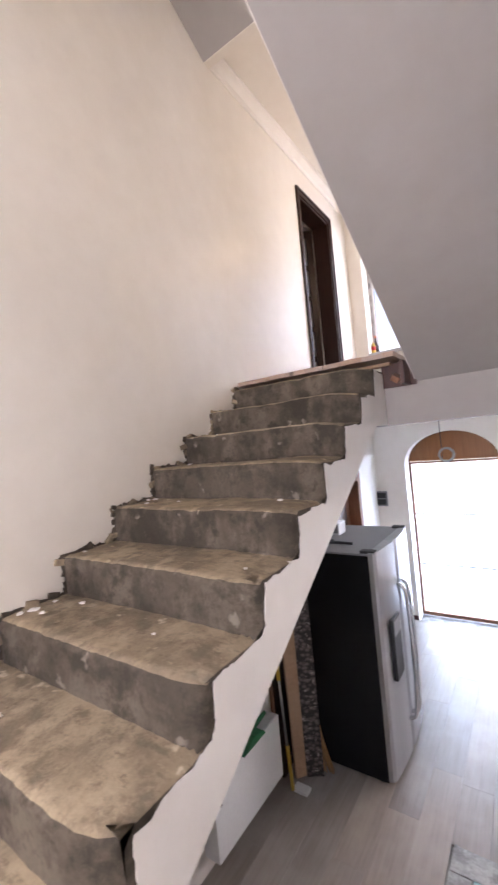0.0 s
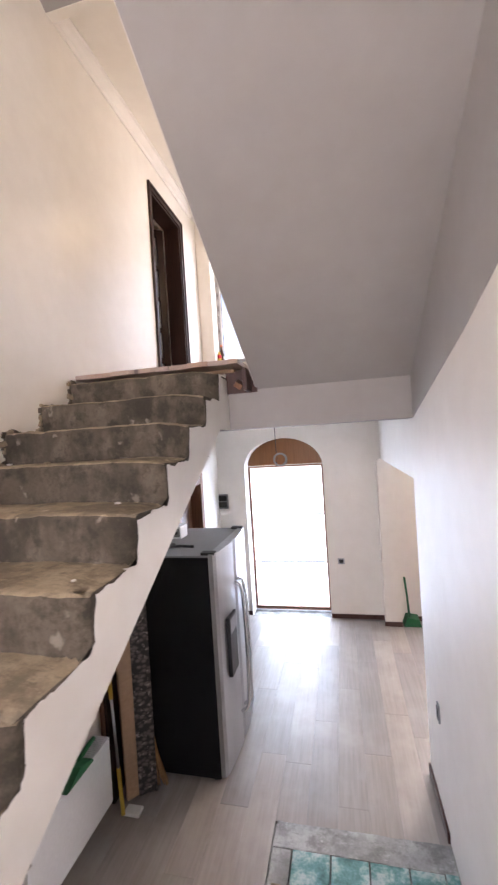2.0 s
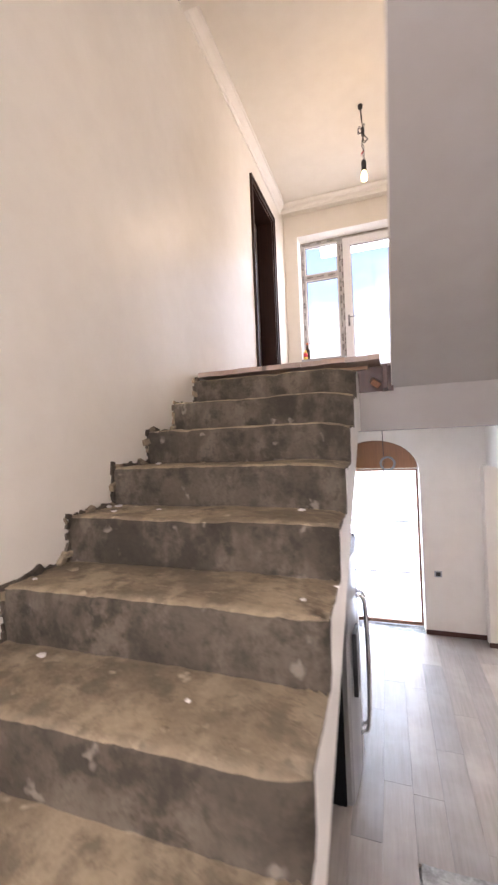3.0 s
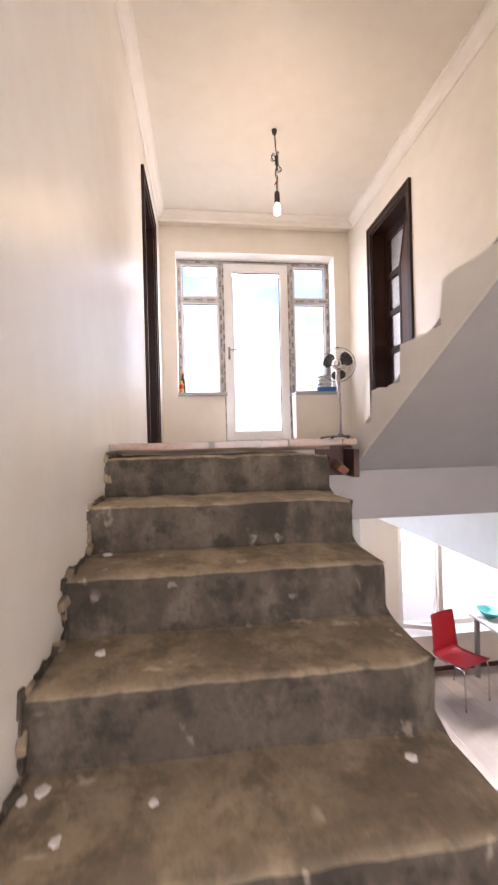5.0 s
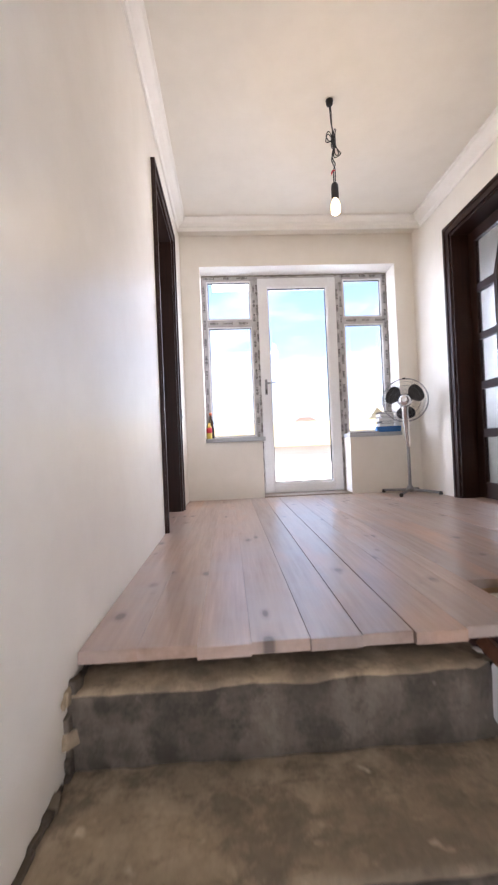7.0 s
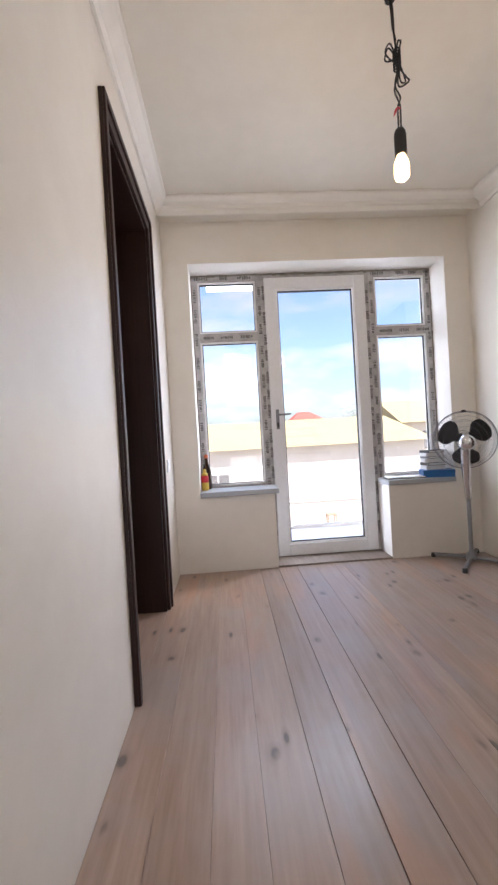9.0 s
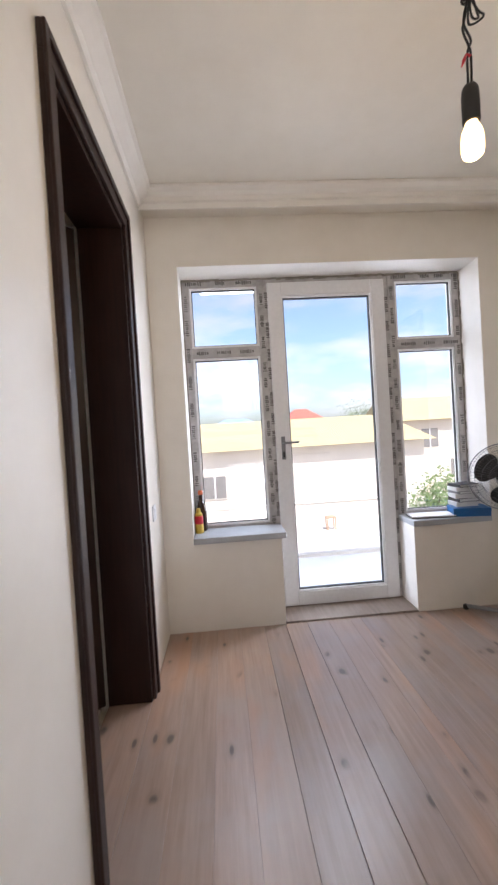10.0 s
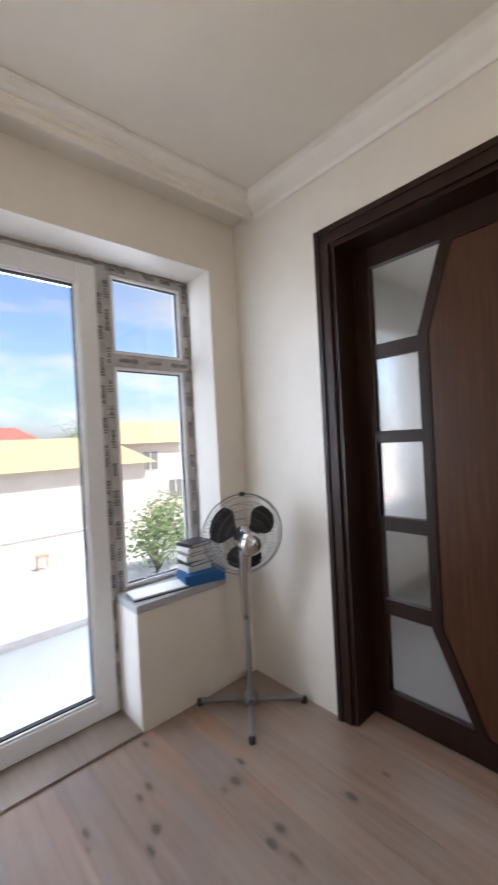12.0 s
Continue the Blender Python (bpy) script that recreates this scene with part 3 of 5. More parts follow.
# ---- stairs ----
def rough_step(name, parent, x0, x1, y_nose, y_back, z_top, z_bot, seed, ragged_end=True, down=1.0, fine=True):
    """One cast step: a worn rounded nosing, an uneven tread and riser. down=-1 faces the other way."""
    n = 44 if fine else 14
    depth = abs(y_back - y_nose)
    r = 0.03
    prof = [(depth, 0.0), (depth * 0.75, 0), (depth * 0.5, 0), (depth * 0.3, 0), (depth * 0.15, 0)]
    prof += [(r - r * math.sin(math.radians(a)), r * math.cos(math.radians(a)) - r) for a in (0, 22, 45, 68, 90)]
    h = z_top - z_bot
    prof += [(0.0, -h * f) for f in (0.3, 0.5, 0.7, 0.85, 1.0)]
    prof += [(depth, -h)]
    bm = bmesh.new()
    rings = []
    for i in range(n + 1):
        x = x0 + (x1 - x0) * i / n
        end = max(0.0, (x - (x1 - 0.2)) / 0.2) if ragged_end else 0.0
        ring = []
        for j, (u, v) in enumerate(prof):
            q = Vector((x * 6, u * 6 + seed * 7.3, v * 6))
            w = noise.noise(q) * 0.006 + noise.noise(q * 4.1) * 0.0035
            chip = max(0.0, noise.noise(Vector((x * 9, seed * 3.1, 0.4))) - 0.25) * 0.04 * (1 - end) if 4 <= j <= 10 else 0.0
            uu, vv = u, v
            if 0 < j < 10:
                vv += w - chip * 0.5 - end * end * 0.026
            if 4 < j < 14:
                uu += w + chip + end * end * end * 0.07
            ring.append(bm.verts.new((x, y_nose + down * uu, z_top + vv)))
        rings.append(ring)
    m = len(prof)
    fs = []
    for a, b in zip(rings, rings[1:]):
        for j in range(m):
            f = bm.faces.new((a[j], a[(j + 1) % m], b[(j + 1) % m], b[j]))
            # tread colour over the nosing, darker shaded colour on the faces below
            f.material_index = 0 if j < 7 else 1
            f.smooth = j < m - 2
            fs.append(f)
    for ring in (rings[0], rings[-1]):
        f = bm.faces.new(ring)
        f.material_index = 1
        fs.append(f)
    bmesh.ops.recalc_face_normals(bm, faces=fs)
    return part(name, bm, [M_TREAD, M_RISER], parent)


def ragged_side(profile, seed, step=0.012, amp=0.017):
    """Walks along a polyline and roughens it, as torn plaster."""
    out = []
    for (y0, z0), (y1, z1) in zip(profile, profile[1:]):
        n = max(2, int(math.hypot(y1 - y0, z1 - z0) / step))
        for i in range(n):
            t = i / n
            y, z = y0 + (y1 - y0) * t, z0 + (z1 - z0) * t
            q = Vector((y * 13, z * 13, seed))
            out.append((y + amp * (noise.noise(q) + 0.5 * noise.noise(q * 3.3)), z + amp * (noise.noise(q + Vector((5, 5, 5))) + 0.5 * noise.noise(q * 3.7))))
    out.append(profile[-1])
    return out


stairs = thing("staircase", (-1.15, 0, ZL), "bare rough concrete staircase with dusty treads and white plastered side", "staircase", kind="structure")
for k in range(0, 10):
    yk = Y9 - RUN * (9 - k)
    back = yk + RUN + 0.09 if k < 9 else 3.05
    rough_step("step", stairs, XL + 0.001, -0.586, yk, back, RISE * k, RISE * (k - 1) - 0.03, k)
bm = bmesh.new()
low = lambda y: soffit_main(y)
up = lambda y: 0.594 * (y - Y9) + RISE * 8 - 0.09
prism(bm, [(-0.05, low(-0.05)), (2.694, low(2.694)), (2.95, 1.24), (2.95, up(2.66)), (2.66, up(2.66)), (-0.05, up(-0.05))], "x", XL + 0.002, -0.607)
part("waist_slab", bm, M_STRING, stairs, "white plastered underside of the flight")
top = [(2.955, 1.565), (YP + 0.07, 1.60), (YP + 0.035, 1.585)]
for k in range(9, -1, -1):
    yk = YP - RUN * (9 - k)
    zt = RISE * k - 0.022
    top += [(yk + 0.035, zt - 0.02), (yk + 0.03, RISE * (k - 1) + 0.004), (yk + 0.012, RISE * (k - 1) - 0.026), (yk - 0.13, RISE * (k - 1) - 0.03)]
top += [(-0.09, -0.26)]
poly = [(-0.09, low(-0.09)), (2.694, low(2.694)), (2.955, 1.222)] + ragged_side(top, 3.0)
bm = bmesh.new()
prism(bm, poly, "x", -0.600, -0.5835)
part("side_plaster", bm, M_STRING, stairs, "white plaster with a torn ragged upper edge")

# broken mortar and torn plaster along the foot of the wall
rt = random.Random(17)
dark_bits, pale_bits = bmesh.new(), bmesh.new()
for k in range(9, 0, -1):
    yk = Y9 - RUN * (9 - k)
    runs = [((yk - 0.004, RISE * (k - 1)), (yk - 0.004, RISE * k), 0.03), ((yk, RISE * k), (yk + RUN, RISE * k), 0.032)]
    for (y0, z0), (y1, z1), gap in runs:
        n = int(math.hypot(y1 - y0, z1 - z0) / gap)
        for i in range(n):
            f = (i + rt.uniform(0, 1)) / n
            l, h = rt.uniform(0.012, 0.034), rt.uniform(0.006, 0.017)
            lump = dark_bits if rt.random() < 0.78 else pale_bits
            box(lump, -0.004, rt.uniform(0.004, 0.012), -l, l, -h, h, bevel=0.0035,
                m=pose(XL + 0.002, y0 + (y1 - y0) * f, z0 + (z1 - z0) * f, (90 if z1 > z0 + 0.05 else 0) + rt.uniform(-28, 28), 0, 0))
for k in range(9, 1, -1):
    yk = Y9 - RUN * (9 - k)
    for i in range(3):
        f = rt.uniform(0.1, 0.9)
        lump = pale_bits if i < 2 else dark_bits
        box(lump, -0.006, rt.uniform(0.012, 0.022), -rt.uniform(0.016, 0.034), rt.uniform(0.016, 0.034), -0.012, rt.uniform(0.012, 0.024), bevel=0.005,
            m=pose(XL + 0.002, yk - 0.015 if i == 0 else yk + f * RUN, RISE * (k - 1) + f * RISE if i == 0 else RISE * k + 0.005, rt.uniform(-40, 40), rt.uniform(-15, 15), rt.uniform(-20, 20)))
part("mortar_edge", dark_bits, M_RISER, stairs, "dark broken mortar along the wall")
part("torn_plaster", pale_bits, M_TREAD, stairs, "pale torn scraps of plaster along the wall")

# dark boxes give the hollow under the floor its shade by colour
bm = bmesh.new()
box(bm, -0.588, -0.363, 2.93, 2.955, 1.479, 1.645)
box(bm, -0.43, -0.40, 2.77, 2.93, 1.479, 1.63, bevel=0.004)
part("hollow_edge", bm, M_BASEBOARD, stairs, "dark fill standing in for the shade in the hollow under the floor")
bm = bmesh.new()
box(bm, -0.03, 0.03, -0.05, 0.05, -0.02, 0.02, bevel=0.006, m=pose(-0.475, 2.86, 1.53, 20, 35, 15))
part("rubble", bm, M_HALLDOOR, stairs, "reddish piece of brick")

lower = thing("lower_staircase", (0.24, 1.3, ZG), "concrete steps going down to the ground floor hall", "staircase", kind="structure")
LOWRISE = (ZL - ZG) / 6
for j in range(1, 6):
    y = 0.555 + 0.303 * j
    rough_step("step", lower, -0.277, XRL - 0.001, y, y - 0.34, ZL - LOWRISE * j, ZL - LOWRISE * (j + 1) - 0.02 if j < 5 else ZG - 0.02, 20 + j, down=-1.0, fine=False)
bm = bmesh.new()
prism(bm, [(0.2, ZG - 0.02), (2.04, ZG - 0.02), (2.04, -1.09), (0.54, -0.22), (0.2, -0.22)], "x", -0.27, XRL - 0.002)
part("stair_base", bm, M_STRING, lower)

upper = thing("upper_staircase", (0.2, 3.0, ZF), "concrete flight going up, white plastered side, grey plastered underside", "staircase", kind="structure")
for k in range(0, 9):
    y = 2.96 - 0.303 * k
    back = y - 0.31 if k < 8 else 0.25
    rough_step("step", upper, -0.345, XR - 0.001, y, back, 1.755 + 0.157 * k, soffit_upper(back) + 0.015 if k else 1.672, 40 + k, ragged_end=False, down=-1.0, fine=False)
bm = bmesh.new()
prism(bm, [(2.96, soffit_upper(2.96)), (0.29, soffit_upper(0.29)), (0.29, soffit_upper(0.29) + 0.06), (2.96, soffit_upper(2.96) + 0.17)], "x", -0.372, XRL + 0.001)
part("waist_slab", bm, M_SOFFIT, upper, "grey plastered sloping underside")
prof = [(2.96, 1.70), (2.958, 1.76)]
for k in range(0, 9):
    y = 2.96 - 0.303 * k
    prof += [(y - 0.295, 1.765 + 0.157 * k), (y - 0.301, 1.765 + 0.157 * (k + 1))]
prof = prof[:-1] + [(0.3, 3.02)]
bm = bmesh.new()
prism(bm, ragged_side(prof, 11.0, amp=0.007) + [(0.3, soffit_upper(0.3) + 0.003), (2.954, soffit_upper(2.954) + 0.003), (2.96, 1.487)], "x", -0.376, -0.343)
part("side_plaster", bm, M_STRING, upper, "white plastered stepped side with crumbling top edge")

# ---- floors laid in boards ----
ground_floor = setting("floor", boxes((-1.915, 3.8, -1.3, 5.86, -1.6, ZG - 0.022)), M_CEMENT, "grey wood-look laminate floor of the ground floor hall", "floor")
sub = bmesh.new()
box(sub, XL, XR, 3.07, 5.66, 1.63, 1.652)
box(sub, XL, -0.52, 2.90, 3.07, 1.63, 1.652)
upper_floor = setting("floor_upper", sub, M_RAWWOOD, "wide pale pine plank floor with dark knots", "floor")

# ---- upper hall: balcony windows and door ----
FY0, FY1 = FRAME_Y, FRAME_Y + 0.07


def rect_frame(bm, x0, x1, z0, z1, w, y0, y1, bevel=0.004):
    box(bm, x0, x0 + w, y0, y1, z0, z1, bevel=bevel)
    box(bm, x1 - w, x1, y0, y1, z0, z1, bevel=bevel)
    box(bm, x0 + w, x1 - w, y0, y1, z0, z0 + w, bevel=bevel)
    box(bm, x0 + w, x1 - w, y0, y1, z1 - w, z1, bevel=bevel)


def pane(parent, x0, x1, z0, z1, y, t=0.006, mat=None):
    g = part("pane", boxes((x0, x1, y, y + t, z0, z1)), mat or M_GLASS, parent)
    g.visible_shadow = False
    return g


def print_marks(parent, segs, y, seed):
    """Rows of short dark bars, the unreadable print on the protective film."""
    r = random.Random(seed)
    bm = bmesh.new()
    for (xa, za, xb, zb) in segs:
        upright = abs(zb - za) > abs(xb - xa)
        n = abs(zb - za) if upright else abs(xb - xa)
        s = 0.03
        while s < n - 0.05:
            l = r.uniform(0.07, 0.13)
            k = int(l / 0.014)
            for i in range(k):
                a = s + i * 0.014
                hh = r.uniform(0.008, 0.014)
                if upright:
                    box(bm, xa - hh, xa + hh, y - 0.0012, y, za + a, za + a + r.uniform(0.006, 0.0125))
                else:
                    box(bm, xa + a, xa + a + r.uniform(0.006, 0.0125), y - 0.0012, y, za - hh, za + hh)
            s += l + r.uniform(0.03, 0.09)
    return part("film_print", bm, M_PRINT, parent, "unreadable black print on film")


def side_window(name, x0, x1, seed):
    w = thing(name, ((x0 + x1) / 2, FY0, 2.30), "narrow white plastic window with grey printed protective film on its frame", "window", "balcony side windows", "structure")
    z0, z1, tz = 2.2505, 4.0, 3.50
    bm = bmesh.new()
    rect_frame(bm, x0, x1, z0, z1, 0.052, FY0, FY1)
    box(bm, x0 + 0.052, x1 - 0.052, FY0, FY1, tz - 0.035, tz + 0.035, bevel=0.004)
    part("window_frame", bm, M_TAPE, w, "grey film-covered frame")
    bm = bmesh.new()
    for a, b in ((z0 + 0.052, tz - 0.035), (tz + 0.035, z1 - 0.052)):
        rect_frame(bm, x0 + 0.052, x1 - 0.052, a, b, 0.014, FY0 + 0.006, FY1 - 0.01, 0.002)
    part("glazing_bead", bm, M_PVC, w)
    bm = bmesh.new()
    for a, b in ((z0 + 0.066, tz - 0.049), (tz + 0.049, z1 - 0.066)):
        rect_frame(bm, x0 + 0.066, x1 - 0.066, a, b, 0.005, FY0 + 0.018, FY0 + 0.04, 0)
    part("gasket", bm, M_GASKET, w, "black rubber gasket")
    pane(w, x0 + 0.068, x1 - 0.068, z0 + 0.068, tz - 0.051, FY0 + 0.025)
    pane(w, x0 + 0.068, x1 - 0.068, tz + 0.051, z1 - 0.068, FY0 + 0.025)
    print_marks(w, [(x0 + 0.025, z0, x0 + 0.025, z1), (x1 - 0.025, z0, x1 - 0.025, z1), (x0, z1 - 0.025, x1, z1 - 0.025), (x0 + 0.05, tz, x1 - 0.05, tz)], FY0, seed)
    return w


side_window("window_1", -1.483, -0.913, 1)
side_window("window_2", -0.034, 0.493, 2)

door = thing("door_1", (-0.55, FY0, 1.76), "closed white plastic balcony door with one tall pane", "door", kind="structure")
bm = bmesh.new()
box(bm, -0.912, -0.894, FY0 + 0.002, FY1, 1.70, 3.995, bevel=0.003)
box(bm, -0.063, -0.035, FY0 + 0.002, FY1, 1.70, 3.995, bevel=0.003)
box(bm, -0.894, -0.063, FY0 + 0.002, FY1, 3.966, 3.995, bevel=0.003)
box(bm, -0.912, -0.035, FY0 + 0.002, FY1, 1.641, 1.6995, bevel=0.003)
part("door_frame", bm, M_TAPE, door, "grey film-covered door frame")
bm = bmesh.new()
rect_frame(bm, -0.893, -0.064, 1.702, 3.964, 0.094, FY0 - 0.014, FY1 - 0.005, 0.006)
leaf = part("leaf", bm, M_PVC, door, "white plastic door leaf")
bm = bmesh.new()
rect_frame(bm, -0.799, -0.158, 1.796, 3.870, 0.012, FY0 - 0.006, FY1 - 0.02, 0.003)
part("glazing_bead", bm, M_PVC, leaf)
bm = bmesh.new()
rect_frame(bm, -0.787, -0.170, 1.808, 3.858, 0.006, FY0 + 0.006, FY0 + 0.035, 0)
part("gasket", bm, M_GASKET, leaf, "black rubber gasket")
pane(leaf, -0.785, -0.172, 1.81, 3.856, FY0 + 0.02)
bm = bmesh.new()
box(bm, -0.856, -0.829, FY0 - 0.024, FY0 - 0.012, 2.735, 2.895, bevel=0.004)
tube(bm, curve_pts([(-0.843, FY0 - 0.017, 2.85), (-0.843, FY0 - 0.052, 2.85), (-0.82, FY0 - 0.064, 2.85), (-0.74, FY0 - 0.062, 2.852)], 5), 0.008, 8)
part("handle", bm, M_GREYP, leaf, "grey lever handle")
part("keyhole", boxes((-0.849, -0.837, FY0 - 0.028, FY0 - 0.023, 2.75, 2.79)), M_GASKET, leaf)
print_marks(door, [(-0.903, 1.8, -0.903, 3.95), (-0.049, 1.8, -0.049, 3.95)], FY0 + 0.002, 3)

bm = bmesh.new()
box(bm, 0.4935, 0.4969, YF + 0.0008, FY0 - 0.001, 2.291, 4.0015)
box(bm, -1.4869, -1.4835, YF + 0.0008, FY0 - 0.001, 2.291, 4.0015)
box(bm, -1.483, 0.493, YF + 0.0008, FY0 - 0.001, 4.0015, 4.0049)
box(bm, -0.9259, -0.9225, YF + 0.0008, FY0 - 0.001, 1.70, 2.249)
box(bm, -0.0395, -0.0361, YF + 0.0008, FY0 - 0.001, 1.70, 2.249)
setting("trim_reveal", bm, M_CROWN, "white plastered deep reveal around the balcony windows", "reveal")
bm = bmesh.new()
rr = random.Random(4)
for (xa, xb, za, zb) in ((-1.4834, -1.476, 2.30, 3.995), (0.486, 0.4934, 2.30, 3.995), (-1.48, 0.49, 3.99, 4.0014)):
    n = 60
    for i in range(n):
        d = FY0 - 0.005 + rr.uniform(-0.006, 0.004)
        if xb - xa < zb - za:
            a, b = za + (zb - za) * i / n, za + (zb - za) * (i + 1) / n
            box(bm, xa, xb, d, FY0 + 0.03, a, b)
        else:
            a, b = xa + (xb - xa) * i / n, xa + (xb - xa) * (i + 1) / n
            box(bm, a, b, d, FY0 + 0.03, za + rr.uniform(-0.006, 0.003), zb)
setting("trim_foam", bm, M_FOAM, "uneven dark gap filler around the window frames", "filler")
bm = bmesh.new()
box(bm, -0.922, -0.040, YF - 0.006, FY0 - 0.001, 1.64, 1.698, bevel=0.003)
setting("threshold", bm, M_WORNBOARD, "grey worn board at the foot of the balcony door", "threshold")
bm = bmesh.new()
box(bm, -1.4834, -0.895, 5.615, FY0 - 0.001, 2.2505, 2.29, bevel=0.006)
tagged(part("window_sill", bm, M_SILL), "grey painted window sill on the low wall", "window sill", kind="structure")
bm = bmesh.new()
box(bm, -0.045, 0.4934, 5.645, FY0 - 0.001, 2.2505, 2.29, bevel=0.006)
tagged(part("window_sill", bm, M_SILL), "grey painted sill on the low wall beside the balcony door", "window sill", kind="structure")


# ---- doors with dark wooden casing ----
def casing(name, x, into, y0, y1, z1, depth, label):
    """Trim and lining of a doorway in a wall that runs along y; into is +1 or -1, the way through the wall."""
    d = thing(name, (x, (y0 + y1) / 2, ZF), label, "door", kind="structure")
    w = 0.075
    for nm, dims in (("trim", (y0 - w, y0, ZF, z1)), ("trim", (y1, y1 + w, ZF, z1)), ("trim", (y0 - w, y1 + w, z1, z1 + w))):
        bm = bmesh.new()
        a, b = sorted((x - into * 0.016, x + into * 0.001))
        box(bm, a, b, *dims, bevel=0.004)
        a, b = sorted((x - into * 0.026, x - into * 0.015))
        yy0, yy1, zz0, zz1 = dims
        if zz1 - zz0 > 1:
            if yy0 < y0:
                box(bm, a, b, yy0, yy0 + 0.028, zz0, zz1 + w, bevel=0.004)
            else:
                box(bm, a, b, yy1 - 0.028, yy1, zz0, zz1 + w, bevel=0.004)
        else:
            box(bm, a, b, yy0 + 0.028, yy1 - 0.028, zz1 - 0.028, zz1, bevel=0.004)
        part(nm, bm, M_DOORWOOD, d)
    a, b = sorted((x, x + into * depth))
    for dims in ((y0 - 0.001, y0 + 0.022, ZF, z1), (y1 - 0.022, y1 + 0.001, ZF, z1), (y0 + 0.022, y1 - 0.022, z1 - 0.022, z1 + 0.001)):
        bm = bmesh.new()
        box(bm, a, b, *dims)
        part("lining", bm, M_DOORWOOD, d)
    part("threshold", boxes((a, b, y0 + 0.022, y1 - 0.022, ZF - 0.04, ZF + 0.002)), M_PLANK, d)
    return d


LEAF_PANES = [  # outlines across the leaf: distance from the hinge side of the glass column, height above the floor
    [(0.0, 1.765), (0.0, 2.13), (0.33, 2.13), (0.215, 1.765)],
    [(0.0, 1.36), (0.0, 1.70), (0.215, 1.70), (0.215, 1.36)],
    [(0.0, 0.96), (0.0, 1.305), (0.215, 1.305), (0.215, 0.96)],
    [(0.0, 0.57), (0.0, 0.895), (0.215, 0.895), (0.215, 0.57)],
    [(0.0, 0.13), (0.0, 0.50), (0.215, 0.50), (0.37, 0.13)],
]


def panel_leaf(parent, m, glass_mat):
    """A leaf 0.75 wide and 2.22 high in its own plane: u runs from the glazed edge, thickness along the local x."""
    W, H, g0 = 0.75, 2.22, 0.085
    def poly(pts, a, b):
        bm = bmesh.new()
        prism(bm, [(-u, z) for u, z in pts], "x", a, b)
        for v in bm.verts:
            v.co = m @ v.co
        return bm
    lf = part("leaf", poly([(0, 0), (g0, 0), (g0, H), (0, H)], 0, 0.04), M_DOORWOOD, parent)
    for z0, z1 in ((0, 0.13), (0.50, 0.57), (0.895, 0.96), (1.305, 1.36), (1.70, 1.765), (2.13, H)):
        wide = 0.385 if z0 == 0 else 0.345 if z1 == H else 0.22
        part("rail", poly([(g0, z0), (g0 + wide, z0), (g0 + wide, z1), (g0, z1)], 0.001, 0.039), M_DOORWOOD, lf)
    part("panel", poly([(W, 0), (g0 + 0.385, 0), (g0 + 0.37, 0.13), (g0 + 0.215, 0.50), (g0 + 0.215, 1.765), (g0 + 0.33, 2.13), (g0 + 0.345, H), (W, H)], 0.0, 0.04), M_DOORWOOD, lf)
    for side, a, b in ((0, -0.007, 0.001), (1, 0.039, 0.047)):
        bm = poly([(W - 0.07, 0.12), (g0 + 0.425, 0.12), (g0 + 0.262, 0.51), (g0 + 0.262, 1.76), (g0 + 0.375, 2.11), (W - 0.07, 2.11)], a, b)
        part("raised_panel", bm, M_DOORPANEL, lf, "brown raised centre panel")
        line = [(W - 0.07, 0.12), (g0 + 0.425, 0.12), (g0 + 0.262, 0.51), (g0 + 0.262, 1.76), (g0 + 0.375, 2.11), (W - 0.07, 2.11)]
        bm = bmesh.new()
        tube(bm, [m @ Vector((-0.004 if side == 0 else 0.044, -u, z)) for u, z in line], 0.009, 6, closed=True)
        part("moulding", bm, M_DOORWOOD, lf)
    for o in LEAF_PANES:
        g = part("pane", poly([(g0 + u, z) for u, z in o], 0.017, 0.023), glass_mat, lf, "hazy figured glass")
        g.visible_shadow = False
    bm = bmesh.new()
    tube(bm, [m @ Vector(p) for p in ((-0.001, -W + 0.035, 1.0), (-0.045, -W + 0.035, 1.0), (-0.05, -W + 0.12, 1.0))], 0.008, 8)
    part("handle", bm, M_CHROME, lf, "metal lever handle")
    return lf


d2 = casing("door_2", XR, 1, 4.20, 4.98, 3.935, 0.2, "closed dark wooden door with five hazy panes in a deep casing")
panel_leaf(d2, pose(0.835, 4.957, ZF + 0.008), M_FROST)
d3 = casing("door_3", XL, -1, 4.225, 5.02, 3.935, 0.2, "half-open dark wooden door with hazy panes in a dark casing")
panel_leaf(d3, pose(-1.885, 4.996, ZF + 0.008, 0, 0, -52) @ pose(-0.04, 0, 0), M_FROST)

# window of the bedroom behind the panelled door
bw = thing("window_3", (2.45, FY0, 2.30), "white plastic bedroom window", "window", kind="structure")
bm = bmesh.new()
rect_frame(bm, 1.705, 3.195, 2.295, 3.895, 0.06, FY0, FY1)
box(bm, 2.42, 2.48, FY0, FY1, 2.355, 3.835)
part("window_frame", bm, M_PVC, bw)
pane(bw, 1.76, 2.425, 2.35, 3.84, FY0 + 0.03)
pane(bw, 2.475, 3.14, 2.35, 3.84, FY0 + 0.03)


